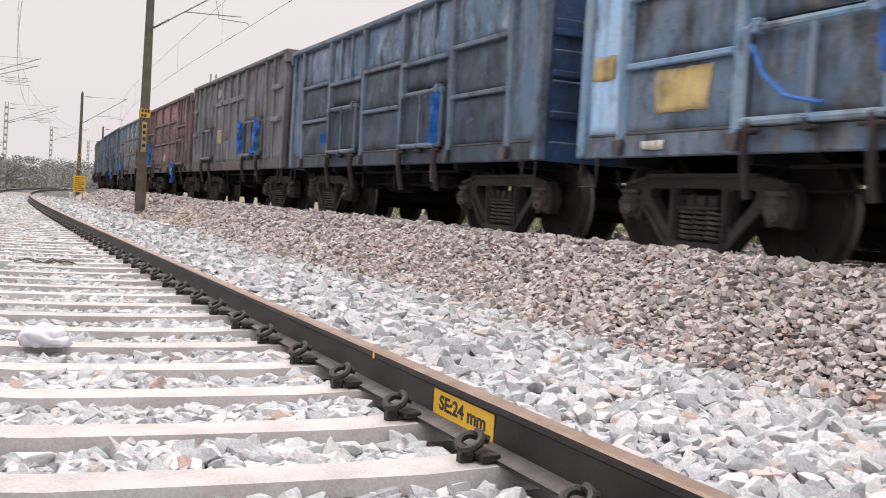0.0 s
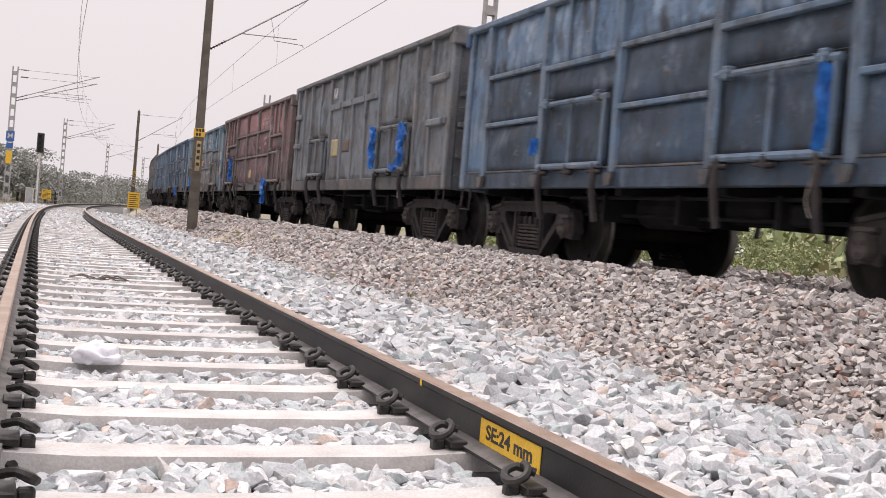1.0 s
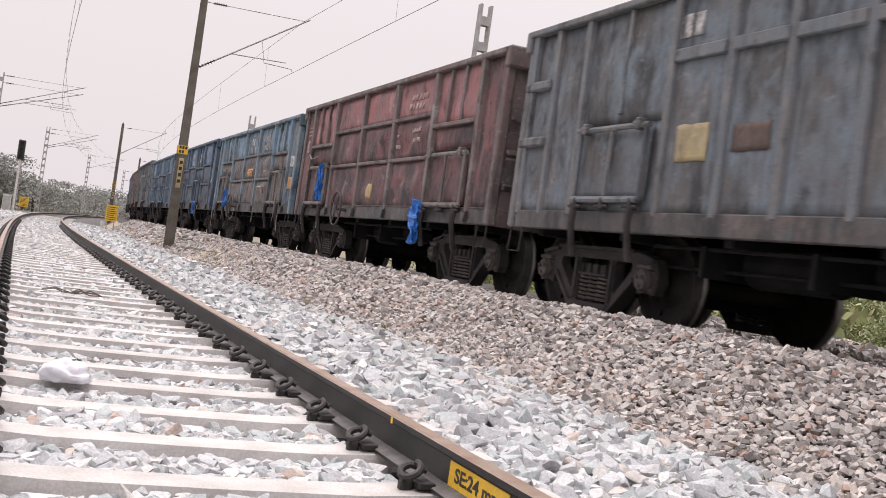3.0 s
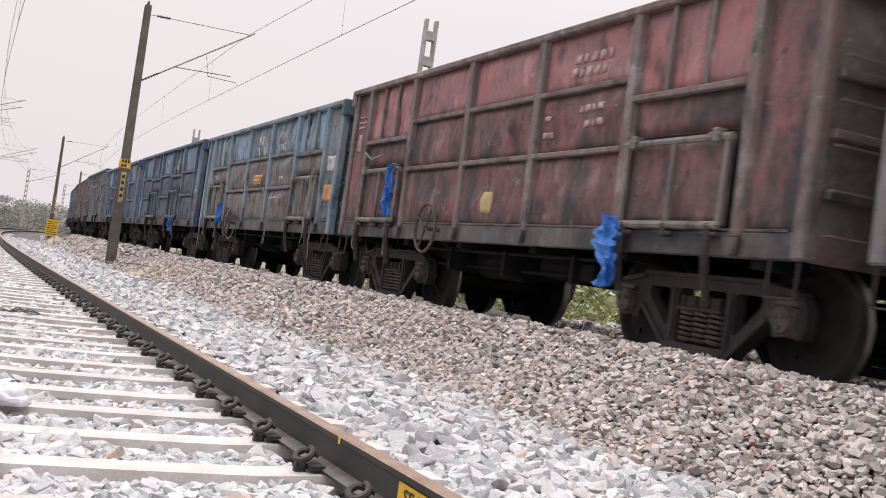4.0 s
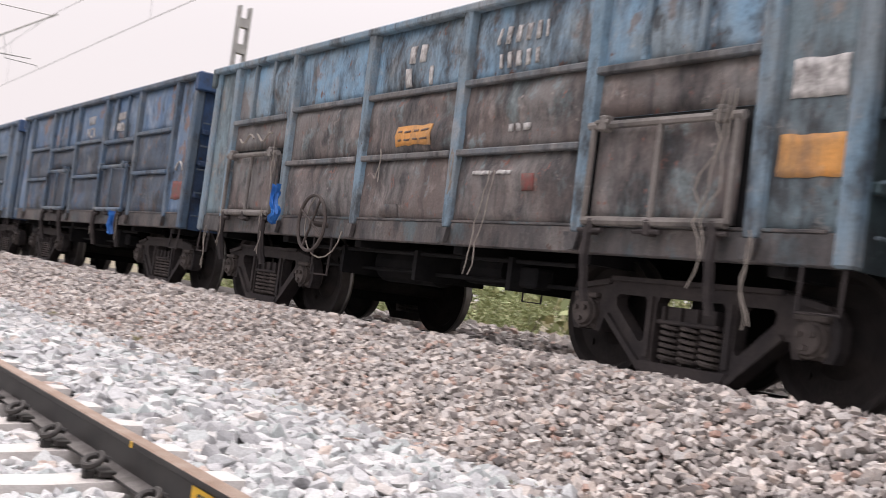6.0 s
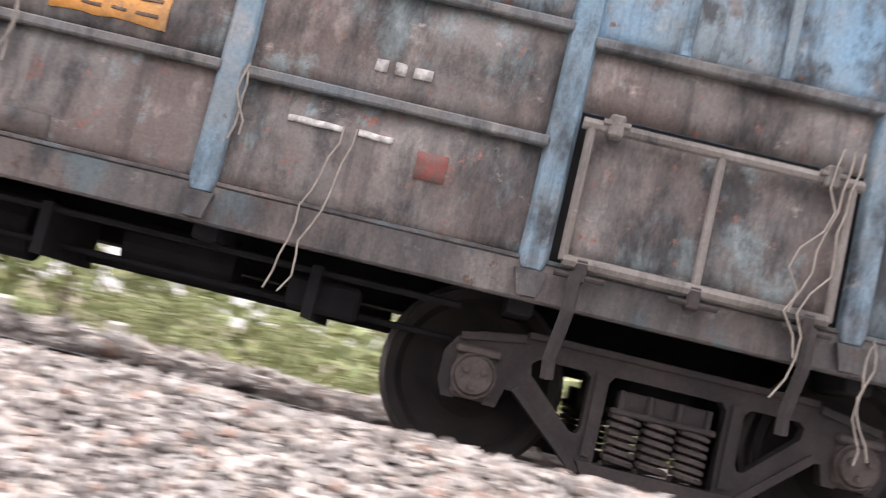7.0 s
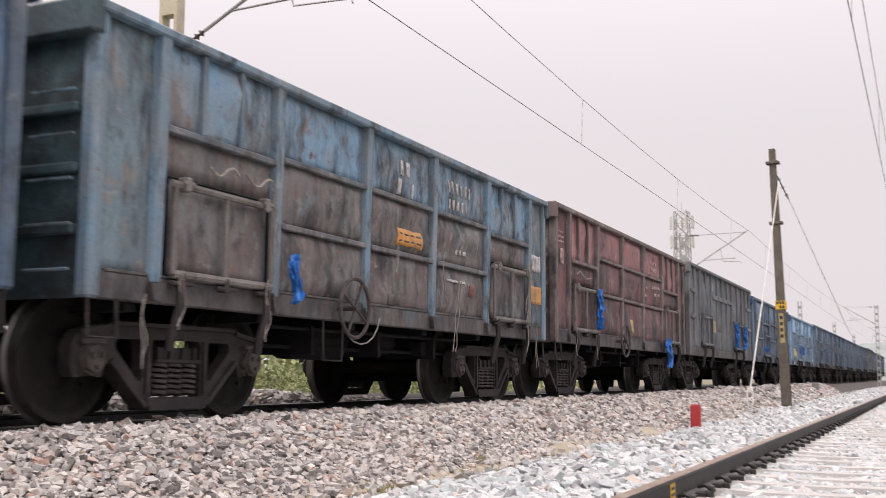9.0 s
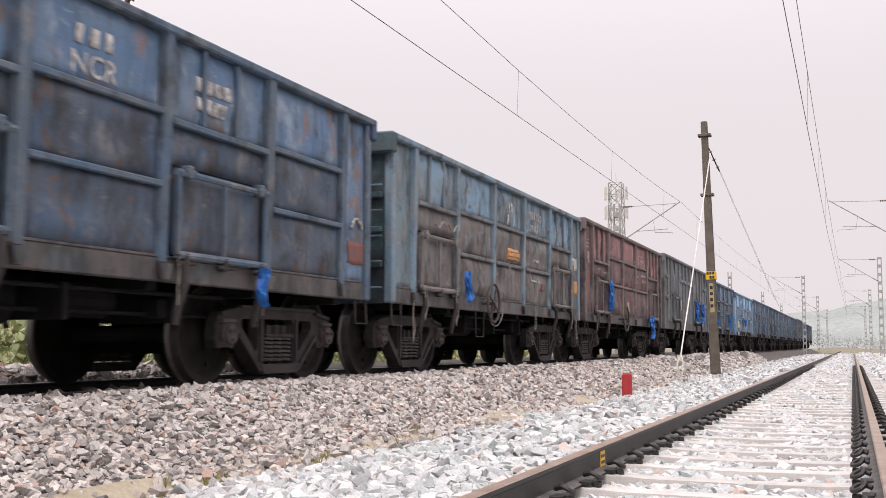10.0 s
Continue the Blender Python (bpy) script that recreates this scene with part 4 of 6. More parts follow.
add_rope(w3, [(-1.63, 4.15, 2.1), (-1.64, 4.0, 2.16), (-1.66, 3.7, 2.05), (-1.64, 3.3, 2.1)], 0.012)
add_patch(w4, "painted_panel", -0.46, 0.17, 1.93, 2.13, ORANGE, 0.014)
for z in (1.975, 2.06):
    add_bars(w4, 0.12, z, [0.07, 0.11, 0.09, 0.12], 0.02, RUST)
add_patch(w3, "painted_panel", -0.05, 0.2, 1.34, 1.6, PALE_YELLOW, 0.03)
add_patch(w4, "painted_panel", -4.9, -4.4, 1.55, 1.82, ORANGE, 0.014)
add_patch(w4, "painted_panel", -4.85, -4.45, 2.05, 2.3, FADED_WHITE, 0.014)
add_bars(w4, -1.3, 2.77, [0.035, 0.06, 0.06, 0.06, 0.06, 0.03], 0.15, FADED_WHITE, 0.075)
add_bars(w4, -1.34, 2.56, [0.035, 0.055, 0.06, 0.055, 0.04], 0.13, FADED_WHITE, 0.075)
add_bars(w4, 0.1, 2.75, [0.09, 0.1], 0.17, FADED_WHITE, 0.08)
add_bars(w4, 0.15, 2.52, [0.1, 0.05], 0.18, FADED_WHITE, 0.3)
add_bars(w4, -1.564, 2.0, [0.07, 0.06, 0.1], 0.06, FADED_WHITE, 0.04)
add_bars(w4, -1.2, 1.62, [0.3, 0.18], 0.035, FADED_WHITE, 0.08)
add_patch(w4, "marking", -2.06, -1.9, 1.48, 1.62, FADED_RED)

add_rag(w4, 2.45, 1.55, 1.12, 0.034, 0.05)
for k, y in enumerate((-4.12, -4.07, -4.02)):
    add_rope(w4, [(-1.64, y + 0.05 * noise.noise((j * 0.45, k * 3.1, 2)) * (1 + j * 0.25) + 0.016 * j, 2.05 - 0.11 * j) for j in range(13 - 2 * k)], 0.006)
for k, y in enumerate((-1.5, -1.58)):
    add_rope(w4, [(-1.6, y + 0.05 * noise.noise((j * 0.5, k * 5.3, 7)) + 0.02 * j, 1.58 - 0.09 * j) for j in range(11)], 0.006)
add_rope(w4, [(-1.67, 1.2 + 0.42 * math.cos(a), 1.06 + 0.36 * math.sin(a)) for a in [0.9 - 0.35 * k for k in range(12)]], 0.008)
for k in range(2):
    add_rope(w4, [(-1.64, 3.35 - 0.5 * k + 0.05 * j, 2.08 + 0.05 * math.sin(j * 0.8 + k)) for j in range(9)], 0.014)
for x in (-1.5, 1.5):
    part("footstep", tube(bmesh.new(), [(x, 1.28, 1.02), (x, 1.3, 0.6), (x, 1.66, 0.6), (x, 1.68, 1.02)], 0.013, 6), BOGIE, w4, "bent bar stirrup step").matrix_basis = pose(0, 0, -0.07)
for k, (y, z, n) in enumerate(((2.75, 2.05, 9), (2.85, 1.2, 8), (4.05, 1.18, 7), (-0.95, 1.75, 6), (0.3, 1.8, 5), (-4.35, 1.1, 9), (4.5, 0.95, 8))):
    for q in range(2):
        add_rope(w4, [(-1.62 - 0.012 * q, y + 0.05 * noise.noise((j * 0.35, k * 2.7, q * 5.1)) * (1 + 0.2 * j), z - 0.075 * j + 0.03 * q) for j in range(n)], 0.006)
for k, (w, y, z) in enumerate(((w3, 4.1, 1.15), (w3, 2.9, 1.1), (w5, -0.95, 1.15), (w5, -2.4, 1.1), (w1, -2.3, 1.1), (w2, -3.1, 1.2))):
    add_rope(w, [(-1.61, y + 0.05 * noise.noise((j * 0.35, k * 3.7, 4)) * (1 + 0.2 * j), z - 0.07 * j) for j in range(7)], 0.006)
add_patch(w4, "rust_plate", 0.0, 0.34, 1.24, 1.36, SILL, 0.01)
add_bars(w5, 0.3, 2.78, [0.08, 0.1, 0.07], 0.15, FADED_WHITE, 0.08)
ncr = lettering("NCR", 0.25, FADED_WHITE, w5, pose(0, 0, -0.07))
for v in ncr.data.vertices:
    y, z = 0.08 - 1.05 * v.co.x, 2.62 + v.co.y
    v.co = (skin(SKINS[w5.name], y, z) - 0.012 - 3 * v.co.z, y, z)
add_bars(w5, -1.3, 2.76, [0.12, 0.12, 0.12, 0.1], 0.13, FADED_WHITE, 0.03)
add_bars(w5, -1.3, 2.58, [0.12, 0.12, 0.12, 0.05], 0.13, FADED_WHITE, 0.03)
add_rag(w5, -2.3, 1.2, 0.84, 0.03, 0.06)
add_patch(w5, "marking", -4.92, -4.45, 1.42, 1.68, FADED_RED, 0.03)
part("marking", tube(bmesh.new(), [(-1.53, -4.66 + 0.14 * math.cos(a), 1.74 + 0.15 * math.sin(a)) for a in [0.2 + 0.35 * k for k in range(9)]], 0.018, 5), FADED_WHITE, w5)


# seconds and the place of w4's leading end along the line
RUN = [(0.0, 42.0), (1.0, 35.65), (2.0, 29.25), (3.0, 22.8), (4.0, 16.4), (5.0, 10.05), (6.0, 3.75), (7.0, -2.75), (8.0, -9.26), (9.0, -15.85), (10.0, -22.43)]


def place_at(t):
    for (ta, ya), (tb, yb) in zip(RUN, RUN[1:]):
        if t <= tb:
            return ya + (yb - ya) * (t - ta) / (tb - ta)
    return RUN[-1][1]


def motions():
    for wagon, at in TRAIN:
        walk(wagon, [(t, along(y + at + WAGON_L / 2, FAR_X, FAR_Z)) for t, y in RUN])
    for wagon, at in TRAIN:
        if not -50 < at < 35:
            continue
        for ws in [c for c in wagon.children if c.name.startswith("wheelset")]:
            y = ws.matrix_basis.translation.y
            walk(ws, [(k / 10, pose(0, y, 0.5, math.degrees((RUN[0][1] - place_at(k / 10)) / 0.5))) for k in range(101)])


# ---- signs, markers and litter by the new track ----
rail_sign = tagged(mesh_object("rail_sign", boxed(RAIL_X - 0.0145, RAIL_X - 0.0105, 3.13, 3.64, -0.142, -0.048, 0.0015), YELLOW), "yellow painted plate with black lettering on the rail web", "sign")
word = lettering("SE:24 mm", 0.092, BLACK_PAINT, rail_sign, Matrix.Translation((RAIL_X - 0.0155, 3.385, -0.094)) @ FACE_IN @ Matrix.Diagonal((1.08, 0.8, 1, 1)))
small_sign = tagged(mesh_object("rail_sign", boxed(RAIL_X - 0.0145, RAIL_X - 0.0105, -7.17, -7.03, -0.15, -0.04, 0.0015), YELLOW), "small yellow painted mark on the rail web", "sign")
for z in (-0.075, -0.115):
    part("marking", boxed(RAIL_X - 0.0165, RAIL_X - 0.0145, -7.15, -7.05, z - 0.01, z + 0.01), BLACK_PAINT, small_sign)
joint = tagged(mesh_object("rail_joint_mark", boxed(RAIL_X - 0.0375, RAIL_X - 0.0335, 4.25, 4.27, -0.035, -0.008, 0.001), YELLOW), "small yellow paint mark on the rail head", "mark")


def board(x, y, w, h, z0, label, white_post=False):
    thing = tagged(new("notice_board"), label, "sign")
    thing.matrix_basis = along(y, x, 0)
    part("plate", boxed(-w / 2, w / 2, -0.012, 0.012, z0, z0 + h, 0.004), YELLOW, thing)
    for k in range(7):
        zz = z0 + h * (0.12 + 0.125 * k)
        part("marking", boxed(-w * 0.4, w * (0.4 - 0.2 * (k % 3 == 2)), -0.017, -0.012, zz - h * 0.022, zz + h * 0.022), BLACK_PAINT, thing)
    for dx in (-w * 0.3, w * 0.3):
        part("post", cyl(bmesh.new(), (dx, 0.03, -0.6), (dx, 0.03, z0 + h * 0.8), 0.025, n=8), GALV, thing)
    return thing


board(3.85, 55, 0.56, 0.8, 0.24, "yellow notice board with dark bars of writing beside the bank")
board(-1.5, 80, 0.62, 0.68, 0.2, "small yellow notice board on the far shoulder")
stump = tagged(mesh_object("white_stump", boxed(-0.09, 0.09, -0.09, 0.09, -0.55, 0.22, 0.015), WHITE_PAINT), "white painted concrete stump beside the notice board", "marker post")
stump.matrix_basis = along(54, 3.45, 0)
red = tagged(new("marker_post"), "red painted concrete marker post in pale ballast", "marker post")
red.matrix_basis = pose(3.68, -18.5, -0.3, 0, 0, 8)
part("shaft", boxed(-0.085, 0.085, -0.085, 0.085, -0.1, 0.47, 0.012), RED_PAINT, red)
part("cap", boxed(-0.075, 0.075, -0.075, 0.075, 0.47, 0.485, 0.006), RED_PAINT, red)
block = tagged(mesh_object("foundation_block", boxed(4.55, 4.85, -51.2, -50.8, -0.2, 0.42, 0.03), OLD_CONCRETE), "small dark concrete block on the bank", "block")


def build_bag(x, y):
    bm = bmesh.new()
    bmesh.ops.create_icosphere(bm, subdivisions=4, radius=1.0)
    for v in bm.verts:
        c = v.co.copy()
        f = 1 + 0.45 * noise.noise(c * 1.4) + 0.28 * (0.5 - abs(noise.noise(c * 3.1))) + 0.12 * (0.4 - abs(noise.noise(c * 7)))
        v.co = Vector((c.x * 0.115 * f, c.y * 0.08 * f, max(-0.02, c.z * 0.06 * f + 0.02 + 0.02 * noise.noise(c * 1.1))))
    for f in bm.faces:
        f.smooth = True
    tagged(mesh_object("plastic_bag", bm, PLASTIC_BAG), "crumpled white plastic bag lying between sleepers", "plastic bag").matrix_basis = pose(x, y, -0.165, 0, 0, 20)


build_bag(0.33, 5.62)

paper = tagged(mesh_object("paper_scrap", boxed(-0.13, 0.13, -0.06, 0.06, 0, 0.02, 0.008), PLASTIC_BAG), "torn white paper scrap lying on the sleepers", "litter")
paper.matrix_basis = pose(-0.32, 15.1, -0.165, 4, 3, 30)


def build_twigs(x, y, z, size, label):
    thing = tagged(new("dry_twig"), label, "twig")
    thing.matrix_basis = pose(x, y, z)
    for k in range(7):
        a = random.uniform(-0.4, 0.4) + (math.pi if k % 2 else 0)
        pts = [(size * f * math.cos(a) + 0.02 * noise.noise((f * 3, k, 1)), size * 0.3 * f * math.sin(a) + 0.03 * k - 0.1, 0.02 + 0.05 * math.sin(3 * f) * random.random()) for f in (0, 0.3, 0.6, 1.0)]
        part("stick", tube(bmesh.new(), pts, 0.006, 5), MAST_STEEL, thing)


build_twigs(0.6, 11.0, -0.17, 0.28, "small heap of dark dry twigs between sleepers")
build_twigs(4.55, 26.5, 0.05, 0.7, "dark fallen branch on the brown bank")

# ---- signal and its cabinet ----
signal = tagged(new("railway_signal"), "dark signal head on a white post beside the track", "signal")
signal.matrix_basis = along(75, -1.75, 0)
part("post", cyl(bmesh.new(), (0, 0, -0.6), (0, 0, 3.6), 0.075, 0.06, n=12), WHITE_PAINT, signal)
part("base", boxed(-0.3, 0.3, -0.3, 0.3, -0.65, -0.1, 0.03), OLD_CONCRETE, signal)
head = part("signal_head", boxed(-0.22, 0.22, -0.12, 0.12, 3.25, 4.55, 0.05), BLACK_PAINT, signal)
for z in (3.5, 3.9, 4.3):
    part("hood", cyl(bmesh.new(), (0, -0.12, z), (0, -0.3, z), 0.12, n=14, caps=False), BLACK_PAINT, head)
bm = bar(bmesh.new(), (-0.4, 2.75), (0.3, 3.15), 0.09, -0.01, 0.01)
bmesh.ops.rotate(bm, verts=bm.verts, matrix=Matrix.Rotation(math.pi / 2, 3, "Z"))
part("marker_arm", bm, WHITE_PAINT, signal)
part("ladder", boxed(0.09, 0.12, 0.05, 0.3, -0.3, 3.2), GALV, signal)
cabinet = tagged(new("signal_cabinet"), "white metal location cabinet with grey doors", "cabinet")
cabinet.matrix_basis = along(74.5, -2.15, 0)
part("body", boxed(-0.24, 0.24, -0.2, 0.2, -0.35, 0.85, 0.02), WHITE_PAINT, cabinet)
part("door", boxed(-0.2, 0.2, -0.215, -0.2, -0.2, 0.78, 0.004), GALV, cabinet)
part("roof", boxed(-0.27, 0.27, -0.24, 0.24, 0.85, 0.9, 0.01), WHITE_PAINT, cabinet)


# ---- overhead line ----
def insulator(bm, p, q, n=6, r=0.055):
    p, q = Vector(p), Vector(q)
    cyl(bm, p, q, 0.02, n=8)
    for k in range(n):
        c = p.lerp(q, (k + 0.5) / n)
        d = (q - p).normalized() * 0.014
        cyl(bm, c - d, c + d, r, r * 0.5, n=12)
    return bm


def cantilever(mast, side, reach, z_top, z_low):
    """Bracket arm from the mast towards the track: inclined tube, level tie rod, registration and steady arms; side +1 is towards +x."""
    s = side
    low, end = Vector((s * 0.12, 0, z_low)), Vector((s * reach, 0, z_top))
    mid = low.lerp(end, 0.15)
    part("bracket_tube", cyl(bmesh.new(), mid, low.lerp(end, 1.04), 0.026, n=8), GALV, mast)
    part("bracket_insulator", insulator(bmesh.new(), low, mid), PORCELAIN, mast, "ribbed brown insulator")
    a, b = Vector((s * 0.12, 0, z_top - 0.06)), Vector((s * 0.7, 0, z_top - 0.05))
    part("tie_insulator", insulator(bmesh.new(), a.lerp(b, 0.3), b), PORCELAIN, mast, "ribbed brown insulator")
    part("tie_rod", cyl(bmesh.new(), a, end, 0.014, n=6), GALV, mast)
    p = low.lerp(end, 0.29)
    q = Vector((s * (reach - 0.45), 0, p.z + 0.06))
    part("registration_arm", tube(bmesh.new(), [p, q], 0.018, 6), GALV, mast)
    part("steady_arm", tube(bmesh.new(), [q.lerp(p, 0.42) + Vector((0, 0, 0.02)), q.lerp(p, 0.40) - Vector((0, 0, 0.11)), (s * (reach - 0.25), 0, q.z - 0.16), (s * (reach - 0.22), 0, q.z - 0.23)], 0.014, 6), GALV, mast)
    part("arm_stay", cyl(bmesh.new(), low.lerp(end, 0.58), q.lerp(p, 0.4), 0.006, n=5), WIRE, mast)


def joist_mast(y, x, h, plates=True, arm=True, label="tall brown steel overhead-line mast with yellow number bands"):
    """Rolled I-section mast, slightly tapered."""
    mast = tagged(new("overhead_line_mast"), label, "mast", group="joist masts between the tracks")
    mast.matrix_basis = along(y, x, 0)
    bm = bmesh.new()
    def ring(z, w):
        t = 0.25 * w
        return [bm.verts.new((px * w, py * w, z)) for px, py in ((-1, -1), (1, -1), (1, -0.78), (0.14, -0.7), (0.14, 0.7), (1, 0.78), (1, 1), (-1, 1), (-1, 0.78), (-0.14, 0.7), (-0.14, -0.7), (-1, -0.78))]
    rings = [ring(-0.7, 0.145), ring(h, 0.095)]
    for k in range(12):
        bm.faces.new((rings[0][k], rings[0][(k + 1) % 12], rings[1][(k + 1) % 12], rings[1][k]))
    bm.faces.new(rings[1])
    bmesh.ops.recalc_face_normals(bm, faces=bm.faces)
    part("pole", bm, MAST_STEEL, mast)
    part("footing", boxed(-0.3, 0.3, -0.3, 0.3, -0.8, -0.22, 0.04), OLD_CONCRETE, mast)
    if plates:
        for sgn in (-1, 1):
            yb = sgn * 0.128
            part("number_band", boxed(-0.15, 0.15, min(yb, yb + sgn * 0.012), max(yb, yb + sgn * 0.012), 2.72, 2.98, 0.004), YELLOW, mast)
            for k, zz in enumerate((2.92, 2.79)):
                for j in range(3 - k):
                    part("marking", boxed(-0.115 + 0.085 * j, -0.05 + 0.085 * j, min(yb + sgn * 0.012, yb + sgn * 0.016), max(yb + sgn * 0.012, yb + sgn * 0.016), zz - 0.045, zz + 0.045), BLACK_PAINT, mast)
            part("warning_strip", boxed(-0.07, 0.07, min(yb, yb + sgn * 0.012), max(yb, yb + sgn * 0.012), 1.7, 2.6, 0.004), PALE_YELLOW, mast)
            for k in range(4):
                part("marking", boxed(-0.045, 0.045, min(yb + sgn * 0.012, yb + sgn * 0.016), max(yb + sgn * 0.012, yb + sgn * 0.016), 1.85 + 0.19 * k, 1.95 + 0.19 * k), BLACK_PAINT, mast)
    if arm:
        cantilever(mast, 1, FAR_X + 0.47 - x, h - 0.2, h - 2.25)
        part("top_fitting", cyl(bmesh.new(), (0, 0, h), (0, 0, h + 0.12), 0.05, 0.03, n=8), PORCELAIN, mast)
    return mast


def battened_mast(y, x, h, side=0, material=None, top_x=None, plate=False, label="pale battened steel overhead-line mast", reach=2.7, twin=False):
    """Two channels joined by flat battens, with open windows between them."""
    material = material or GALV
    mast = tagged(new("overhead_line_mast"), label, "mast", group="battened masts beside the tracks")
    mast.matrix_basis = along(y, x, 0)
    for s in (-1, 1):
        bm = boxed(min(s * 0.10, s * 0.16), max(s * 0.10, s * 0.16), -0.09, 0.09, -0.8, h, 0.006)
        part("channel", bm, material, mast)
    k = 0
    z = 0.3
    while z < h:
        part("batten", boxed(-0.125, 0.125, -0.085, 0.085, z - 0.11, min(h, z + 0.11), 0.004), material, mast)
        z += 0.62
    part("footing", boxed(-0.35, 0.35, -0.35, 0.35, -1.0, -0.35, 0.04), OLD_CONCRETE, mast)
    if plate:
        part("plate", boxed(-0.22, 0.22, -0.14, -0.12, 3.35, 3.9, 0.01), BLUE_PAINT, mast, "blue plate with a white letter")
        lettering("M", 0.4, WHITE_PAINT, mast, pose(0, -0.143, 3.63, 90), "letter")
        part("plate", boxed(-0.18, 0.18, -0.14, -0.12, 2.95, 3.25, 0.01), BLUE_PAINT, mast)
        part("number_band", boxed(-0.15, 0.15, -0.13, -0.115, 2.1, 2.8, 0.004), YELLOW, mast)
    if side:
        cantilever(mast, side, reach, h - 0.1, h - 1.75)
        if twin:
            cantilever(mast, side, reach - 0.1, h - 0.5, h - 1.9)
    return mast


MASTS_BETWEEN = [(32.8, 4.3, 7.65), (85, 4.3, 7.5), (133, 4.3, 7.6)]
for y, x, h in MASTS_BETWEEN:
    joist_mast(y, x, h)
q1 = joist_mast(-34.0, 4.0, 7.74, arm=False, label="stayed brown steel mast with yellow bands and white guy rope")
q1.matrix_basis = pose(4.0, -34.0, 0, 0, 1.4)      # leans a little towards the bank
part("pulley_block", insulator(bmesh.new(), (-0.1, -0.1, 6.9), (-0.35, -0.5, 6.2), 3, 0.07), PORCELAIN, q1)
part("counterweight_wire", cyl(bmesh.new(), (-0.35, -0.5, 6.2), (-1.6, -4.5, 2.2), 0.004, n=5), WIRE, q1)
part("counterweight_wire", cyl(bmesh.new(), (-0.3, -0.5, 6.4), (-1.9, -6.5, 1.2), 0.004, n=5), WIRE, q1)
for z in (7.3, 5.4):
    part("clamp", boxed(-0.2, 0.2, -0.16, 0.16, z - 0.04, z + 0.04, 0.01), MAST_STEEL, q1)
guy = tagged(new("guy_rope"), "white guy rope from the mast to a ground anchor", "rope")
part("rope", cyl(bmesh.new(), (4.0, -33.9, 6.7), (3.7, -24.9, 0.45), 0.018, n=6), WHITE_PAINT, guy)
part("turnbuckle", tube(bmesh.new(), [(3.7, -24.9, 0.45), (3.76, -24.8, 0.3), (3.76, -24.72, 0.1), (3.7, -24.65, -0.25), (3.64, -24.72, 0.1), (3.64, -24.8, 0.3), (3.7, -24.9, 0.45)], 0.02, 6), WHITE_PAINT, guy)
for y in (-106.0, -150.0, -205.0):
    battened_mast(y, 4.2, 7.3, 1, GALV, reach=2.8)
for y, arm in ((23.6, 0), (52.6, 0)):
    battened_mast(y, 9.7, 6.9 if y < 40 else 6.4, 0, GALV, label="pale battened steel mast beyond the goods train")
battened_mast(-11.85, 9.72, 6.98, -1, CREAM, label="cream battened steel mast beyond the goods train", reach=3.2)
for y in (-47.0, -94.0, -130.0, -165.0):
    battened_mast(y, 9.7, 7.0, -1 if y == -47 else 0, GALV, label="pale battened steel mast beyond the goods train")
battened_mast(64, -2.65, 7.5, 1, GALV, plate=True, label="battened steel mast with blue letter plate and yellow band", reach=4.3, twin=True)
for y in (104, 142, 175):
    battened_mast(y, -2.6, 7.6, 1, GALV, reach=4.2, twin=y == 104)
for y in (-50, -84, -132, -185):
    battened_mast(y, -2.0, 7.15, 1, GALV, reach=2.7)


def wire_run(x, supports, sag, label):
    """Contact wire, sagging messenger wire and the droppers between supports (y, shift across, messenger height, contact height)."""
    wire = tagged(new("overhead_wire"), label, "wire")
    for (ya, da, ma, ca), (yb, db, mb, cb) in zip(supports, supports[1:]):
        n = max(4, round(abs(yb - ya) / 5))
        cat, con = [], []
        for k in range(n + 1):
            f = k / n
            y, dx = ya + (yb - ya) * f, da + (db - da) * f
            px = bend(y) + x + dx
            cat.append(Vector((px, y, ma + (mb - ma) * f - 4 * sag * f * (1 - f))))
            con.append(Vector((px + 0.04, y, ca + (cb - ca) * f)))
        part("messenger_wire", tube(bmesh.new(), cat, 0.0065, 5), WIRE, wire)
        part("contact_wire", tube(bmesh.new(), con, 0.007, 5), WIRE, wire)
        for p, q in list(zip(cat, con))[1:-1:2]:
            part("dropper", cyl(bmesh.new(), p, q, 0.003, n=4), WIRE, wire)


wire_run(FAR_X, [(-205, 0, 7.2, 5.6), (-150, 0, 7.2, 5.6), (-106, 0, 7.2, 5.6), (-47, -0.2, 6.9, 5.72), (-11.85, -0.42, 6.9, 5.64), (32.8, 0.42, 7.45, 5.93), (85, 0.3, 7.3, 5.8), (133, 0.3, 7.4, 5.85)], 0.3, "contact and messenger wires over the older track")
wire_run(NEAR_X, [(-185, 0, 7.05, 5.65), (-132, 0, 7.05, 5.65), (-84, 0.1, 7.05, 5.65), (-50, 0.12, 7.05, 5.65), (14, -0.06, 7.1, 5.65), (64, 0.1, 7.3, 5.65), (104, 0, 7.4, 5.65), (142, 0, 7.4, 5.65)], 0.15, "contact and messenger wires over the new track")

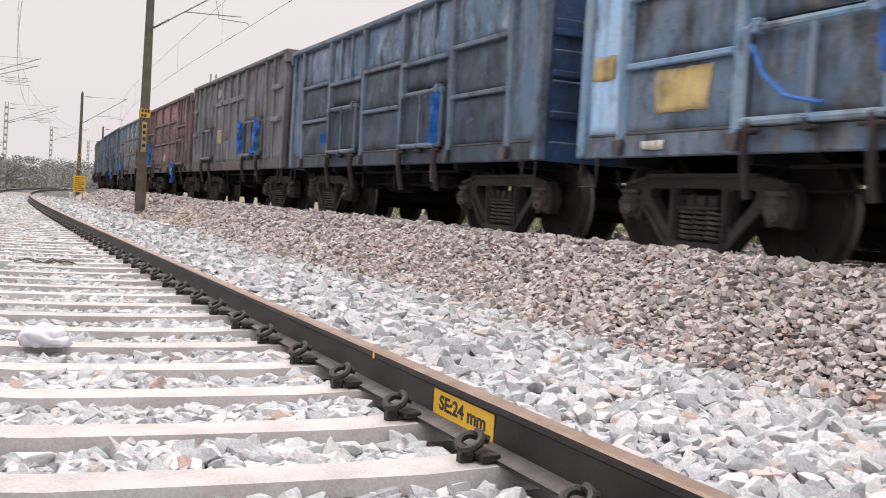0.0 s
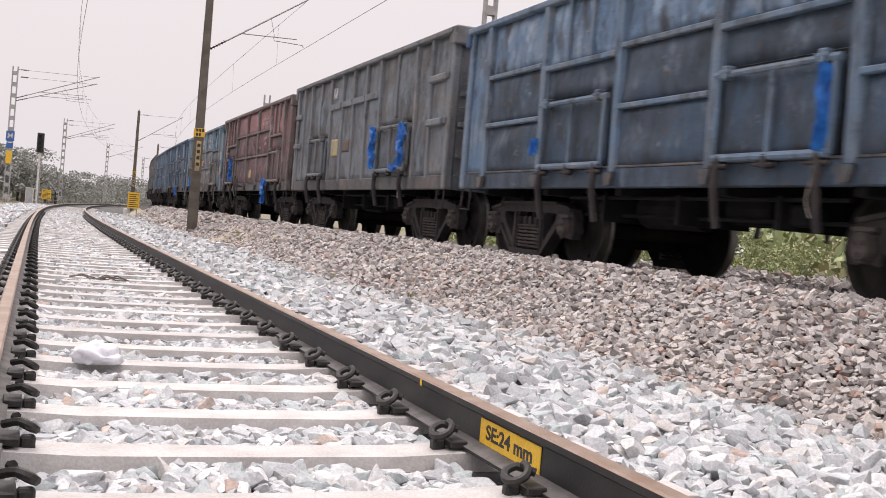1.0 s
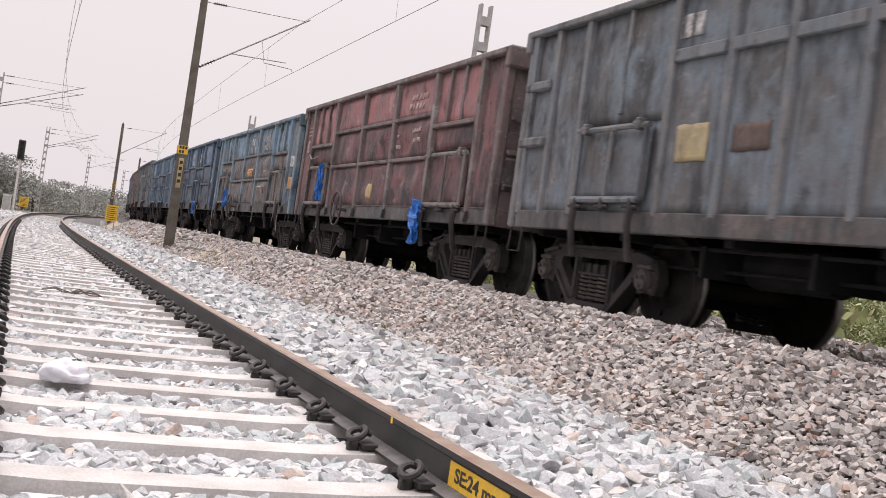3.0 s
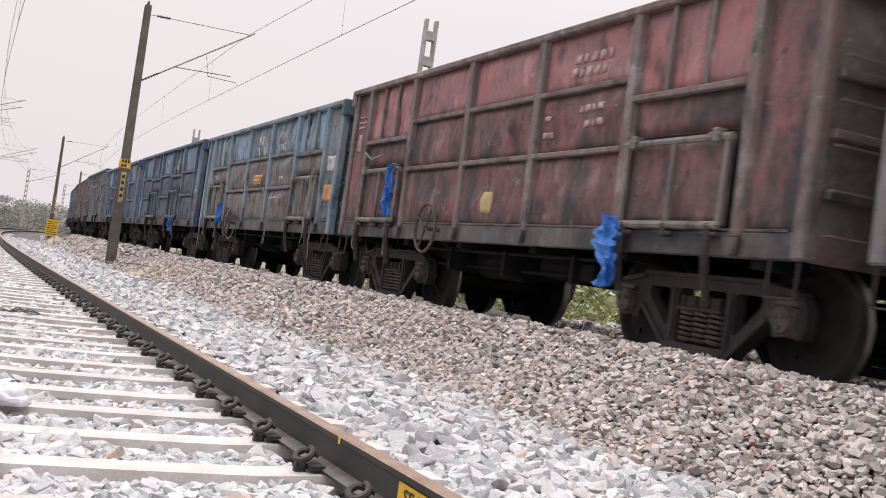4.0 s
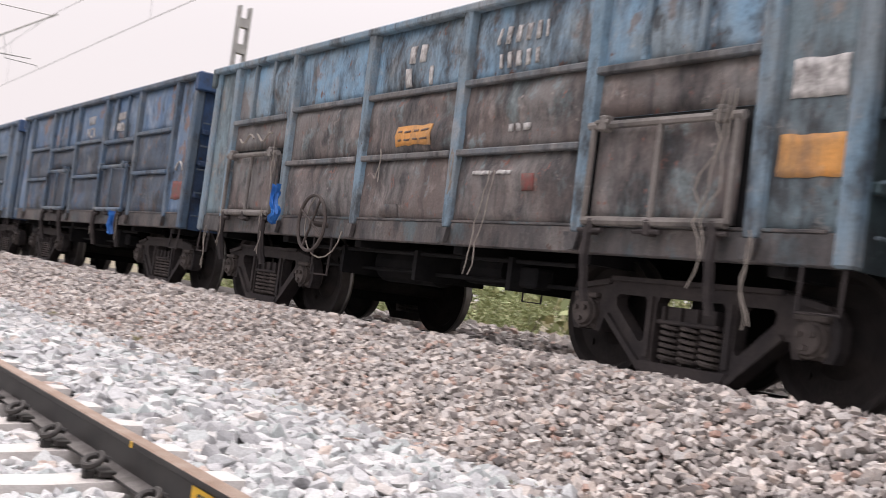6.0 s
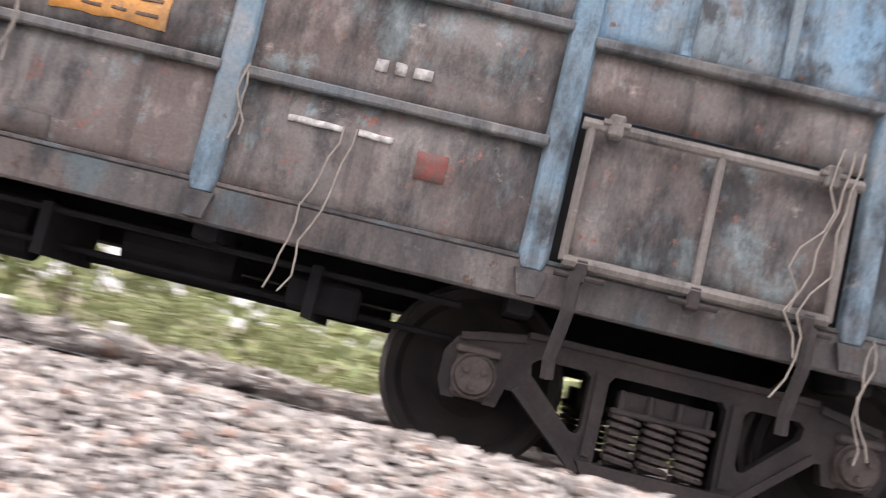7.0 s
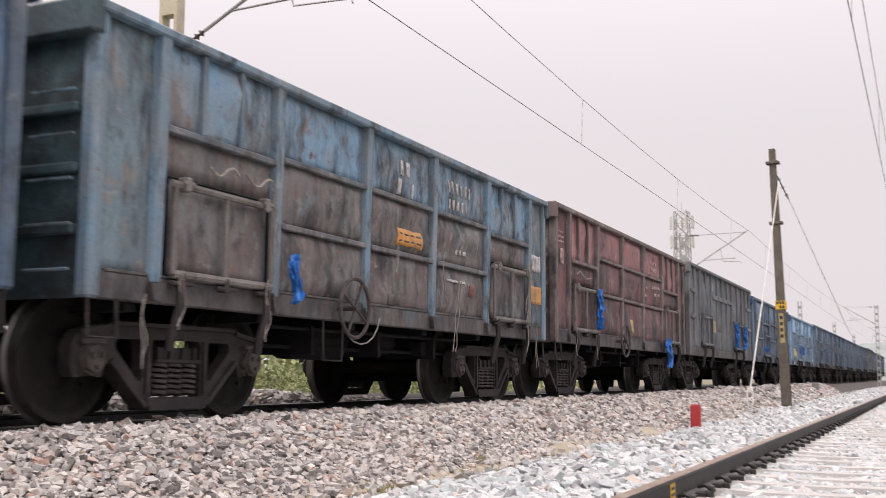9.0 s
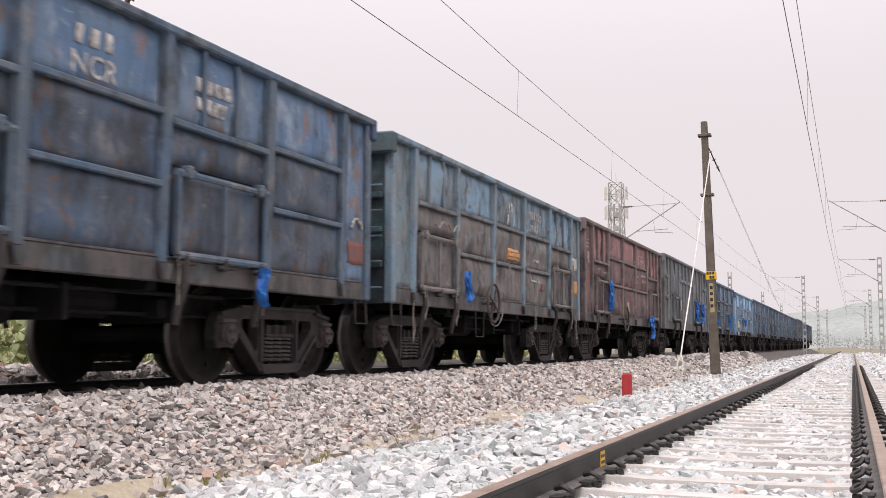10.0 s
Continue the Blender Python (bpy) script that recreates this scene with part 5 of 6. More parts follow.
# ---- distant cell tower ----
tower = tagged(new("cell_tower"), "pale lattice cell tower with panel antennas", "tower")
tower.matrix_basis = pose(40.5, -196, -1)
TH = 32.0
for sx in (-1, 1):
    for sy in (-1, 1):
        part("leg", cyl(bmesh.new(), (sx * 1.6, sy * 1.6, 0), (sx * 1.2, sy * 1.2, TH), 0.10, 0.08, n=6), GALV, tower)
for k in range(14):
    za, zb = TH * k / 14, TH * (k + 1) / 14
    wa, wb = 1.6 - 0.4 * k / 14, 1.6 - 0.4 * (k + 1) / 14
    for sx in (-1, 1):
        for p, q in (((sx * wa, -wa, za), (sx * wb, wb, zb)), ((sx * wa, wa, za), (sx * wb, -wb, zb)), ((-wa, sx * wa, za), (wb, sx * wb, zb)),
                     ((wa, sx * wa, za), (-wb, sx * wb, zb)), ((-wb, sx * wb, zb), (wb, sx * wb, zb)), ((sx * wb, -wb, zb), (sx * wb, wb, zb))):
            part("brace", cyl(bmesh.new(), p, q, 0.05, n=4), GALV, tower)
for k in range(9):
    a = 2 * math.pi * k / 9
    for z in (TH - 2.0, TH - 5.6):
        if (k + int(z)) % 4 == 0:
            continue
        c = Vector((2.1 * math.cos(a), 2.1 * math.sin(a), z))
        bm = boxed(-0.2, 0.2, -0.1, 0.1, -1.2, 1.2, 0.04, m=Matrix.Translation(c) @ Matrix.Rotation(a + math.pi / 2, 4, "Z"))
        cyl(bm, c, (1.2 * math.cos(a), 1.2 * math.sin(a), z), 0.04, n=5)
        part("antenna", bm, WHITE_PAINT, tower)
part("lightning_rod", cyl(bmesh.new(), (0, 0, TH), (0, 0, TH + 1.8), 0.04, n=5), GALV, tower)


# ---- vegetation ----
def leaf_mat(name, stops):
    m, nt, b = begin(name)
    col = ramp(nt, island_random(nt), stops)
    big = noise_tex(nt, 0.35, 3)
    col = mixed(nt, 0.5, col, ramp(nt, big, [(0.35, (0.65, 0.65, 0.65)), (0.65, (1.3, 1.3, 1.3))]), "MULTIPLY")
    nt.links.new(col, b.inputs["Base Color"])
    b.inputs["Roughness"].default_value = 0.7
    return m


LEAF_NEAR = leaf_mat("scrub_leaves", [(0, (0.17, 0.20, 0.09)), (0.5, (0.25, 0.295, 0.13)), (0.85, (0.33, 0.35, 0.17)), (1, (0.37, 0.34, 0.20))])
# distance haze is mixed into the next two leaf colours as pale grey
LEAF_FAR = leaf_mat("haze_tinted_leaves", [(0, (0.20, 0.205, 0.19)), (0.5, (0.25, 0.262, 0.235)), (1, (0.31, 0.318, 0.295))])
LEAF_HAZE = leaf_mat("haze_tinted_distant_leaves", [(0, (0.27, 0.295, 0.28)), (0.5, (0.32, 0.345, 0.33)), (1, (0.38, 0.40, 0.385))])
GRASS = leaf_mat("dry_grass", [(0, (0.14, 0.16, 0.05)), (0.5, (0.26, 0.25, 0.10)), (1, (0.36, 0.30, 0.17))])
BARK = surface("bark", (0.12, 0.095, 0.07), (0.08, 0.065, 0.05), 8, 0.9, fine=40)
# hillside colour paled to hold the haze of distance
HILL = surface("haze_tinted_hillside", (0.30, 0.325, 0.315), (0.25, 0.275, 0.265), 0.02, 0.95, fine=0.3, bump_d=0.1)
rng = np.random.default_rng(7)


def cloud_mesh(name, centres, sizes, quads_each, leaf, material, parent=None, spread=None):
    """Clumps of small leaf faces scattered in uneven balls round the centres."""
    pts, dirs, ups = [], [], []
    for c, s in zip(centres, sizes):
        d = rng.normal(size=(quads_each, 3))
        d /= np.linalg.norm(d, axis=1)[:, None]
        r = s * rng.uniform(0.45, 1.08, quads_each) ** 0.6
        pts.append(np.array(c) + d * r[:, None] * np.array([1, 1, 0.8]))
    p = np.concatenate(pts)
    n = len(p)
    a = rng.normal(size=(n, 3))
    a /= np.linalg.norm(a, axis=1)[:, None]
    b = np.cross(a, rng.normal(size=(n, 3)))
    b /= np.linalg.norm(b, axis=1)[:, None]
    k = leaf * rng.uniform(0.6, 1.4, n)[:, None]
    v = np.stack([p - a * k, p + b * k * 0.55, p + a * k, p - b * k * 0.55], axis=1).reshape(-1, 3)
    me = bpy.data.meshes.new(name)
    me.from_pydata(v.tolist(), [], np.arange(4 * n).reshape(-1, 4).tolist())
    me.materials.append(material)
    ob = new(name, me)
    ob.parent = parent
    return ob


def build_tree(x, y, z, h, w, material, label, clumps=34, quads=90, leaf=0.16):
    tree = tagged(new("tree"), label, "tree", group="trees behind the line")
    tree.matrix_basis = pose(x, y, z)
    bm = bmesh.new()
    lean = Vector((random.uniform(-0.2, 0.2), random.uniform(-0.2, 0.2), 0))
    cyl(bm, (0, 0, -0.3), lean + Vector((0, 0, h * 0.45)), 0.035 * h, 0.02 * h, n=8)
    for k in range(6):
        a = random.uniform(0, 6.28)
        p = lean * 0.8 + Vector((0, 0, h * random.uniform(0.28, 0.45)))
        cyl(bm, p, p + Vector((math.cos(a) * w * 0.35, math.sin(a) * w * 0.35, h * random.uniform(0.15, 0.4))), 0.013 * h, 0.004 * h, n=5)
    part("trunk", bm, BARK, tree)
    cs, ss = [], []
    for k in range(clumps):
        a, r = random.uniform(0, 6.28), math.sqrt(random.random()) * w * 0.45
        zz = h * random.uniform(0.35, 0.95)
        r *= 1.1 - abs(zz / h - 0.6)
        cs.append((math.cos(a) * r, math.sin(a) * r, zz))
        ss.append(w * random.uniform(0.09, 0.17))
    cloud_mesh("crown", cs, ss, quads, leaf, material, tree)
    return tree


def build_bush(x, y, z, w, h, material, label):
    bush = tagged(new("bush"), label, "bush", group="scrub beyond the train")
    bush.matrix_basis = pose(x, y, z)
    bm = bmesh.new()
    for k in range(5):
        a = random.uniform(0, 6.28)
        cyl(bm, (0, 0, -0.1), (math.cos(a) * w * 0.25, math.sin(a) * w * 0.25, h * 0.6), 0.02, 0.008, n=4)
    part("stem", bm, BARK, bush)
    cs = [(random.gauss(0, w * 0.22), random.gauss(0, w * 0.22), h * random.uniform(0.12, 0.8)) for k in range(16)]
    cloud_mesh("foliage", cs, [w * random.uniform(0.12, 0.22) for c in cs], 90, 0.05, material, bush)


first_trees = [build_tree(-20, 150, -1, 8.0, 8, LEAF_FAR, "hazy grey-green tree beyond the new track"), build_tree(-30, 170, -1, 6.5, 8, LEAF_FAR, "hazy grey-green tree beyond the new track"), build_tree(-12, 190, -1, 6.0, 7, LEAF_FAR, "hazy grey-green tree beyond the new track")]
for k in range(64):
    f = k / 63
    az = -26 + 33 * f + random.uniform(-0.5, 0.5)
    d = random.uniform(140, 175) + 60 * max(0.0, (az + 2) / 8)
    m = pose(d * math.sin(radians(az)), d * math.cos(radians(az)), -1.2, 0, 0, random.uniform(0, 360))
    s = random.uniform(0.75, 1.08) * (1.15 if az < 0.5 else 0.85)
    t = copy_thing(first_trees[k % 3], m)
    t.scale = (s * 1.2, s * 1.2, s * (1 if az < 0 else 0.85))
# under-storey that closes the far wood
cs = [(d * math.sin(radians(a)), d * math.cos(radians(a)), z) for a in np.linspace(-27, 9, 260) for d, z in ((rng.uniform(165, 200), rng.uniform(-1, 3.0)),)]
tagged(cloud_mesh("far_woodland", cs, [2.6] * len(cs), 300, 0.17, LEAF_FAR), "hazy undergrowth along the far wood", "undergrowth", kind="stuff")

# scrub beyond the train
for k in range(80):
    y = -42 + 84 * k / 79 + random.uniform(-0.6, 0.6)
    x = random.uniform(14.5, 24)
    build_bush(x + (bend(y) if y > 0 else 0), y, -0.62, random.uniform(1.3, 2.6), random.uniform(1.0, 2.3), LEAF_NEAR, "green thorny scrub on the verge beyond the train")
tall = build_tree(28, 10, -0.8, 6.0, 6, LEAF_NEAR, "green roadside tree beyond the train", clumps=30, quads=120, leaf=0.1)
for k in range(26):
    y = -70 + 140 * k / 25 + random.uniform(-2, 2)
    t = copy_thing(tall, pose(random.uniform(27, 40), y, -0.9, 0, 0, random.uniform(0, 360)))
    s = random.uniform(0.5, 0.85)
    t.scale = (s, s, s * 0.85)

cs = [(rng.uniform(26, 36), y, rng.uniform(-0.8, 2.2)) for y in np.linspace(-90, 75, 150)]
tagged(cloud_mesh("far_scrub", cs, [2.7] * len(cs), 170, 0.28, LEAF_NEAR), "green scrub that closes the view beyond the train", "scrub", kind="stuff")

# tufts of grass at the toe of the brown bank and on the verge
def blades(name, spots, n_each, h, label):
    vs, fs = [], []
    for (x, y, z), hh in spots:
        for k in range(n_each):
            a, r = rng.uniform(0, 6.28), rng.uniform(0, 0.09)
            b = rng.uniform(0, 6.28)
            px, py = x + r * math.cos(a), y + r * math.sin(a)
            ln, hz = rng.uniform(0.3, 0.9) * hh, hh * rng.uniform(0.5, 1.1)
            ex, ey = px + ln * 0.7 * math.cos(a), py + ln * 0.7 * math.sin(a)
            w = 0.004 + 0.004 * rng.random()
            i = len(vs)
            vs += [(px - w * math.sin(b), py + w * math.cos(b), z - 0.02), (px + w * math.sin(b), py - w * math.cos(b), z - 0.02), ((px + ex) / 2 + w * 0.7, (py + ey) / 2, z + hz * 0.7), (ex, ey, z + hz)]
            fs += [(i, i + 1, i + 2), (i + 1, i + 3, i + 2)]
    me = bpy.data.meshes.new(name)
    me.from_pydata(vs, [], fs)
    me.materials.append(GRASS)
    tagged(new(name, me), label, "grass", kind="stuff")


spots = []
for k in range(70):
    y = rng.uniform(-12, -2) if k < 22 else rng.uniform(4, 60)
    x = 4.0 + rng.normal() * 0.12
    spots.append(((x + bend(y), y, ground_z(x, y) + 0.02), 0.045 + 0.03 * rng.random()))
for k in range(160):
    y = rng.uniform(22, 60)
    x = rng.uniform(3.9, 4.7)
    spots.append(((x + bend(y), y, ground_z(x, y)), 0.07))
blades("grass_tufts", spots, 26, 0.1, "sparse dry green grass at the foot of the bank")
spots = [((x, y, ground_z(x, y) - 0.05), 0.35) for x, y in zip(rng.uniform(11, 22, 900), rng.uniform(-40, 40, 900))]
blades("verge_grass", spots, 22, 0.35, "dry green verge grass beyond the train")

# low hills far behind
bm = bmesh.new()
rows = []
for i in range(61):
    x = -420 + 14 * i
    col = []
    for j, f in enumerate((0.0, 0.3, 0.6, 0.85, 1.0, 1.0)):
        top = (24 * math.exp(-((x + 60) / 75.0) ** 2) + 13 * math.exp(-((x - 45) / 120.0) ** 2) + 9) * (1 + 0.22 * noise.noise((x * 0.02, 3, 1)) + 0.12 * noise.noise((x * 0.09, 7, 1)))
        col.append(bm.verts.new((x, -640 - 45 * j, -2 + top * f * (1 if j < 5 else 0))))
    rows.append(col)
for a, b in zip(rows, rows[1:]):
    for j in range(5):
        bm.faces.new((a[j], b[j], b[j + 1], a[j + 1]))
bmesh.ops.recalc_face_normals(bm, faces=bm.faces)
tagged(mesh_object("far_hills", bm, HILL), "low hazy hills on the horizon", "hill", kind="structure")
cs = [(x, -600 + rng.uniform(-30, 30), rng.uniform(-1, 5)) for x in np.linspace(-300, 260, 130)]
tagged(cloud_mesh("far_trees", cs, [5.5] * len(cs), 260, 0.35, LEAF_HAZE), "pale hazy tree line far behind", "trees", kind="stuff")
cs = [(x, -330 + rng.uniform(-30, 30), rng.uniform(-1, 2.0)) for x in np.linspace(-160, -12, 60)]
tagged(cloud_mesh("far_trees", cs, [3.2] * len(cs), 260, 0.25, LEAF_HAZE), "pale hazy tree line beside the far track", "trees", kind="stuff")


# ---- objects beyond the train, seen under it ----
def low_pillar(x, y, w, h, material, label, name="boundary_post"):
    ob = tagged(mesh_object(name, boxed(-w / 2, w / 2, -w / 2, w / 2, -0.6, h, 0.03), material), label, "post")
    ob.matrix_basis = pose(x, y, -0.5, 0, 0, 10)


low_pillar(12.6, 6.2, 0.2, 0.9, RED_PAINT, "red and rusty marker post in the scrub")
low_pillar(12.8, 5.4, 0.42, 0.95, WHITE_PAINT, "white painted masonry pillar in the scrub")
low_pillar(13.0, 3.9, 0.2, 0.95, WHITE_PAINT, "thin white boundary post in the scrub")


def build_dog(x, y, z, turn, label):
    dog = tagged(new("dog"), label, "dog", group="two dogs beyond the train")
    dog.matrix_basis = pose(x, y, z, 0, 0, turn)
    dog.scale = (0.85, 0.85, 0.85)

    def blob(name, c, r, material=FUR):
        bm = bmesh.new()
        bmesh.ops.create_icosphere(bm, subdivisions=3, radius=1.0)
        for v in bm.verts:
            f = 1 + 0.08 * noise.noise(v.co * 3)
            v.co = Vector((v.co.x * r[0] * f + c[0], v.co.y * r[1] * f + c[1], v.co.z * r[2] * f + c[2]))
        return part(name, bm, material, dog, smooth=True)
    blob("body", (0, 0, 0.11), (0.24, 0.10, 0.10))
    blob("chest", (0.17, 0, 0.15), (0.12, 0.09, 0.11))
    blob("neck", (0.25, 0, 0.24), (0.07, 0.06, 0.10))
    blob("head", (0.31, 0, 0.32), (0.085, 0.065, 0.065))
    blob("muzzle", (0.39, 0, 0.30), (0.06, 0.032, 0.032))
    for sy in (-1, 1):
        part("ear", cyl(bmesh.new(), (0.28, sy * 0.045, 0.36), (0.265, sy * 0.06, 0.43), 0.025, 0.005, n=6), FUR, dog)
        part("leg", tube(bmesh.new(), [(0.16, sy * 0.07, 0.1), (0.24, sy * 0.075, 0.03), (0.36, sy * 0.07, 0.025)], 0.027, 6), FUR, dog)
        part("leg", tube(bmesh.new(), [(-0.14, sy * 0.09, 0.1), (-0.04, sy * 0.12, 0.06), (-0.12, sy * 0.12, 0.025), (0.0, sy * 0.12, 0.022)], 0.03, 6), FUR, dog)
    part("tail", tube(bmesh.new(), [(-0.22, 0, 0.12), (-0.31, 0.02, 0.2), (-0.32, 0.03, 0.3)], 0.022, 6), FUR, dog)


build_dog(9.0, -5.55, 0.36, -75, "sandy dog lying on the bank beyond the train")
build_dog(9.0, -6.75, 0.36, -80, "sandy dog resting on the bank beyond the train")


# ---- sleepers, rail clips and ballast stones ----
build_sleepers(near_track, NEAR_X, 0, SLEEPER_GAP, SLEEPER_Y, -80, 80, CONCRETE)
build_sleepers(far_track, FAR_X, FAR_Z, 0.66, 0.2, -30, 40, OLD_CONCRETE)


def clip_mesh():
    """An elastic rail clip: a thick bar looped over its cast shoulder, with the toe on the rail foot."""
    axis = Vector((-0.45, -0.30, 0.84)).normalized()
    u = axis.cross(Vector((0, 0, 1))).normalized()
    w = axis.cross(u)
    c = Vector((-0.012, -0.004, 0.044))
    ring = [c + (u * math.cos(a) + w * math.sin(a)) * 0.040 + axis * 0.012 * k / 13 for k, a in [(k, math.radians(-60 + 25 * k)) for k in range(14)]]
    bm = tube(bmesh.new(), [ring[0] + Vector((0.055, -0.03, -0.015)), ring[0] + Vector((0.02, -0.015, -0.004))] + ring, 0.0145, 7)
    box(bm, -0.05, 0.0, -0.022, 0.022, -0.035, 0.012, 0.008)
    box(bm, 0.0, 0.07, -0.07, 0.07, -0.010, 0.016, 0.004)
    return bm


def build_clips():
    first = None
    far = []
    k0, k1 = math.ceil((-45 - SLEEPER_Y) / SLEEPER_GAP), math.floor((45 - SLEEPER_Y) / SLEEPER_GAP)
    for k in range(k0, k1 + 1):
        y = SLEEPER_Y + k * SLEEPER_GAP
        for rx in (-GAUGE / 2, GAUGE / 2):
            for s in (-1, 1):
                m = along(y, NEAR_X + rx + s * 0.125, -0.160) @ Matrix.Rotation(math.pi if s > 0 else 0, 4, "Z") @ pose(0, 0, 0, 0, 0, random.uniform(-3, 3))
                if abs(y - 0.5) < 18 and first is not None:
                    shared("rail_clip", first, near_track, m)
                elif first is None:
                    first = part("rail_clip", clip_mesh(), CLIP_BLACK, near_track, "black looped elastic rail clip")
                    first.matrix_basis = m
                else:
                    far.append(m)
    base = first.data
    co = np.array([v.co for v in base.vertices])
    faces = [tuple(p.vertices) for p in base.polygons]
    vs, fs = [], []
    for i, m in enumerate(far):
        mm = np.array(m)
        vs.append(co @ mm[:3, :3].T + mm[:3, 3])
        fs += [tuple(j + i * len(co) for j in f) for f in faces]
    me = bpy.data.meshes.new("far_rail_clips")
    me.from_pydata(np.concatenate(vs).tolist(), [], fs)
    me.materials.append(CLIP_BLACK)
    ob = new("far_rail_clips", me)
    ob.parent = near_track
    ob["kind"] = "stuff"


build_clips()

def stone_shapes(count, worn):
    """Crushed stones as hulls of jittered block corners; worn ones have their corners and edges broken off."""
    shapes = []
    for k in range(count):
        bm = bmesh.new()
        sc = Vector((random.uniform(0.95, 1.5), random.uniform(0.75, 1.1), random.uniform(0.48, 0.8)))
        turn = Euler([random.uniform(-0.5, 0.5), random.uniform(-0.5, 0.5), random.uniform(0, 3)]).to_matrix()
        for c in itertools.product((-1, 1), repeat=3):
            corner = Vector(c) * 0.68 + Vector([random.uniform(-0.24, 0.24) for j in range(3)])
            cuts = [corner]
            if worn:
                cuts = []
                for axis in range(3):
                    p = corner.copy()
                    p[axis] *= random.uniform(0.45, 0.85)
                    cuts.append(p)
            for p in cuts:
                p = turn @ p
                bm.verts.new((p.x * sc.x, p.y * sc.y, p.z * sc.z))
        bmesh.ops.convex_hull(bm, input=list(bm.verts))
        bmesh.ops.delete(bm, geom=[v for v in bm.verts if not v.link_faces], context="VERTS")
        bmesh.ops.triangulate(bm, faces=bm.faces)
        bmesh.ops.recalc_face_normals(bm, faces=bm.faces)
        bm.verts.index_update()
        shapes.append((np.array([v.co for v in bm.verts]), np.array([[v.index for v in f.verts] for f in bm.faces])))
        bm.free()
    return shapes


FINE_STONES, PLAIN_STONES = stone_shapes(24, True), stone_shapes(24, False)

BEND_Y = np.linspace(-160, 160, 641)
BEND_X = np.array([bend(y) for y in BEND_Y])
SEC_X, SEC_Z = np.array([p[0] for p in SECTION]), np.array([p[1] for p in SECTION])


def scatter(name, material, zones, label, lift=0.6):
    """zones: x0, x1, y0, y1, stones to the square metre, mean radius."""
    vs, fs, base = [], [], 0
    for x0, x1, y0, y1, dens, size in zones:
        gap = dens ** -0.5
        gx, gy = np.meshgrid(np.arange(x0 + gap / 2, x1, gap), np.arange(y0 + gap / 2, y1, gap))
        gx = gx + gap * 0.5 * (np.arange(gx.shape[0]) % 2)[:, None]
        n = gx.size
        x, y = gx.ravel() + rng.uniform(-0.42, 0.42, n) * gap, gy.ravel() + rng.uniform(-0.42, 0.42, n) * gap
        # keep the stones off the sleepers and the rails
        inside = (np.abs(x - NEAR_X) < 1.40)
        ph = np.abs((y - SLEEPER_Y + SLEEPER_GAP / 2) % SLEEPER_GAP - SLEEPER_GAP / 2)
        keep = ~(inside & (ph < 0.106 + 0.65 * size)) & (np.abs(np.abs(x - NEAR_X) - GAUGE / 2) > 0.105)
        keep &= np.abs(np.abs(x - FAR_X) - GAUGE / 2) > 0.11
        x, y = x[keep], y[keep]
        n = len(x)
        s = size * np.exp(np.clip(rng.normal(0, 0.25, n), -0.6, 0.45))
        f = np.clip((y + 6) / 6, 0, 1)
        z = np.interp(x, SEC_X, SEC_Z) + 0.12 * f * f * (3 - 2 * f) * np.clip(1 - np.abs(x - 5.25) / 0.9, 0, None) + lift * s + 0.018 * np.sin(x * 5 + y * 3.1) * np.sin(y * 2.3 - x) + np.where(np.abs(x - NEAR_X) < 1.4, np.where(y < -3, -0.22, -0.38), rng.uniform(-0.4, 0.5, n)) * s
        # most lie on a flat side, some are tipped
        ang = np.column_stack([rng.uniform(0, 2 * np.pi, n), rng.normal(0, 0.42, n), rng.normal(0, 0.42, n)])
        stones = FINE_STONES if min(abs(y0), abs(y1)) < 4 and y1 < 13 and -1 < x0 < 3.5 else PLAIN_STONES
        kind = rng.integers(0, len(stones), n)
        bx = np.interp(y, BEND_Y, BEND_X)
        for k, (co, fc) in enumerate(stones):
            i = np.where(kind == k)[0]
            if not len(i):
                continue
            ca, sa, cb, sb, cc, sc = (f(ang[i, j]) for j in range(3) for f in (np.cos, np.sin))
            rz = np.zeros((len(i), 3, 3))
            rz[:, 0, 0], rz[:, 0, 1], rz[:, 1, 0], rz[:, 1, 1], rz[:, 2, 2] = ca, -sa, sa, ca, 1
            rx = np.zeros_like(rz)
            rx[:, 0, 0], rx[:, 1, 1], rx[:, 1, 2], rx[:, 2, 1], rx[:, 2, 2] = 1, cb, -sb, sb, cb
            ry = np.zeros_like(rz)
            ry[:, 1, 1], ry[:, 0, 0], ry[:, 0, 2], ry[:, 2, 0], ry[:, 2, 2] = 1, cc, sc, -sc, cc
            rot = rz @ rx @ ry
            p = np.einsum("nij,vj->nvi", rot, co) * s[i][:, None, None] + np.stack([x[i] + bx[i], y[i], z[i]], axis=1)[:, None, :]
            vs.append(p.reshape(-1, 3))
            fs.append((fc[None] + (np.arange(len(i)) * len(co))[:, None, None] + base).reshape(-1, 3))
            base += len(i) * len(co)
    v, f = np.concatenate(vs), np.concatenate(fs)
    me = bpy.data.meshes.new(name)
    me.vertices.add(len(v))
    me.vertices.foreach_set("co", v.astype(np.float32).ravel())
    me.loops.add(f.size)
    me.loops.foreach_set("vertex_index", f.astype(np.int32).ravel())
    me.polygons.add(len(f))
    me.polygons.foreach_set("loop_start", (np.arange(len(f)) * 3).astype(np.int32))
    me.update(calc_edges=True)
    me.shade_flat()
    me.materials.append(material)
    tagged(new(name, me), label, "ballast", kind="stuff")


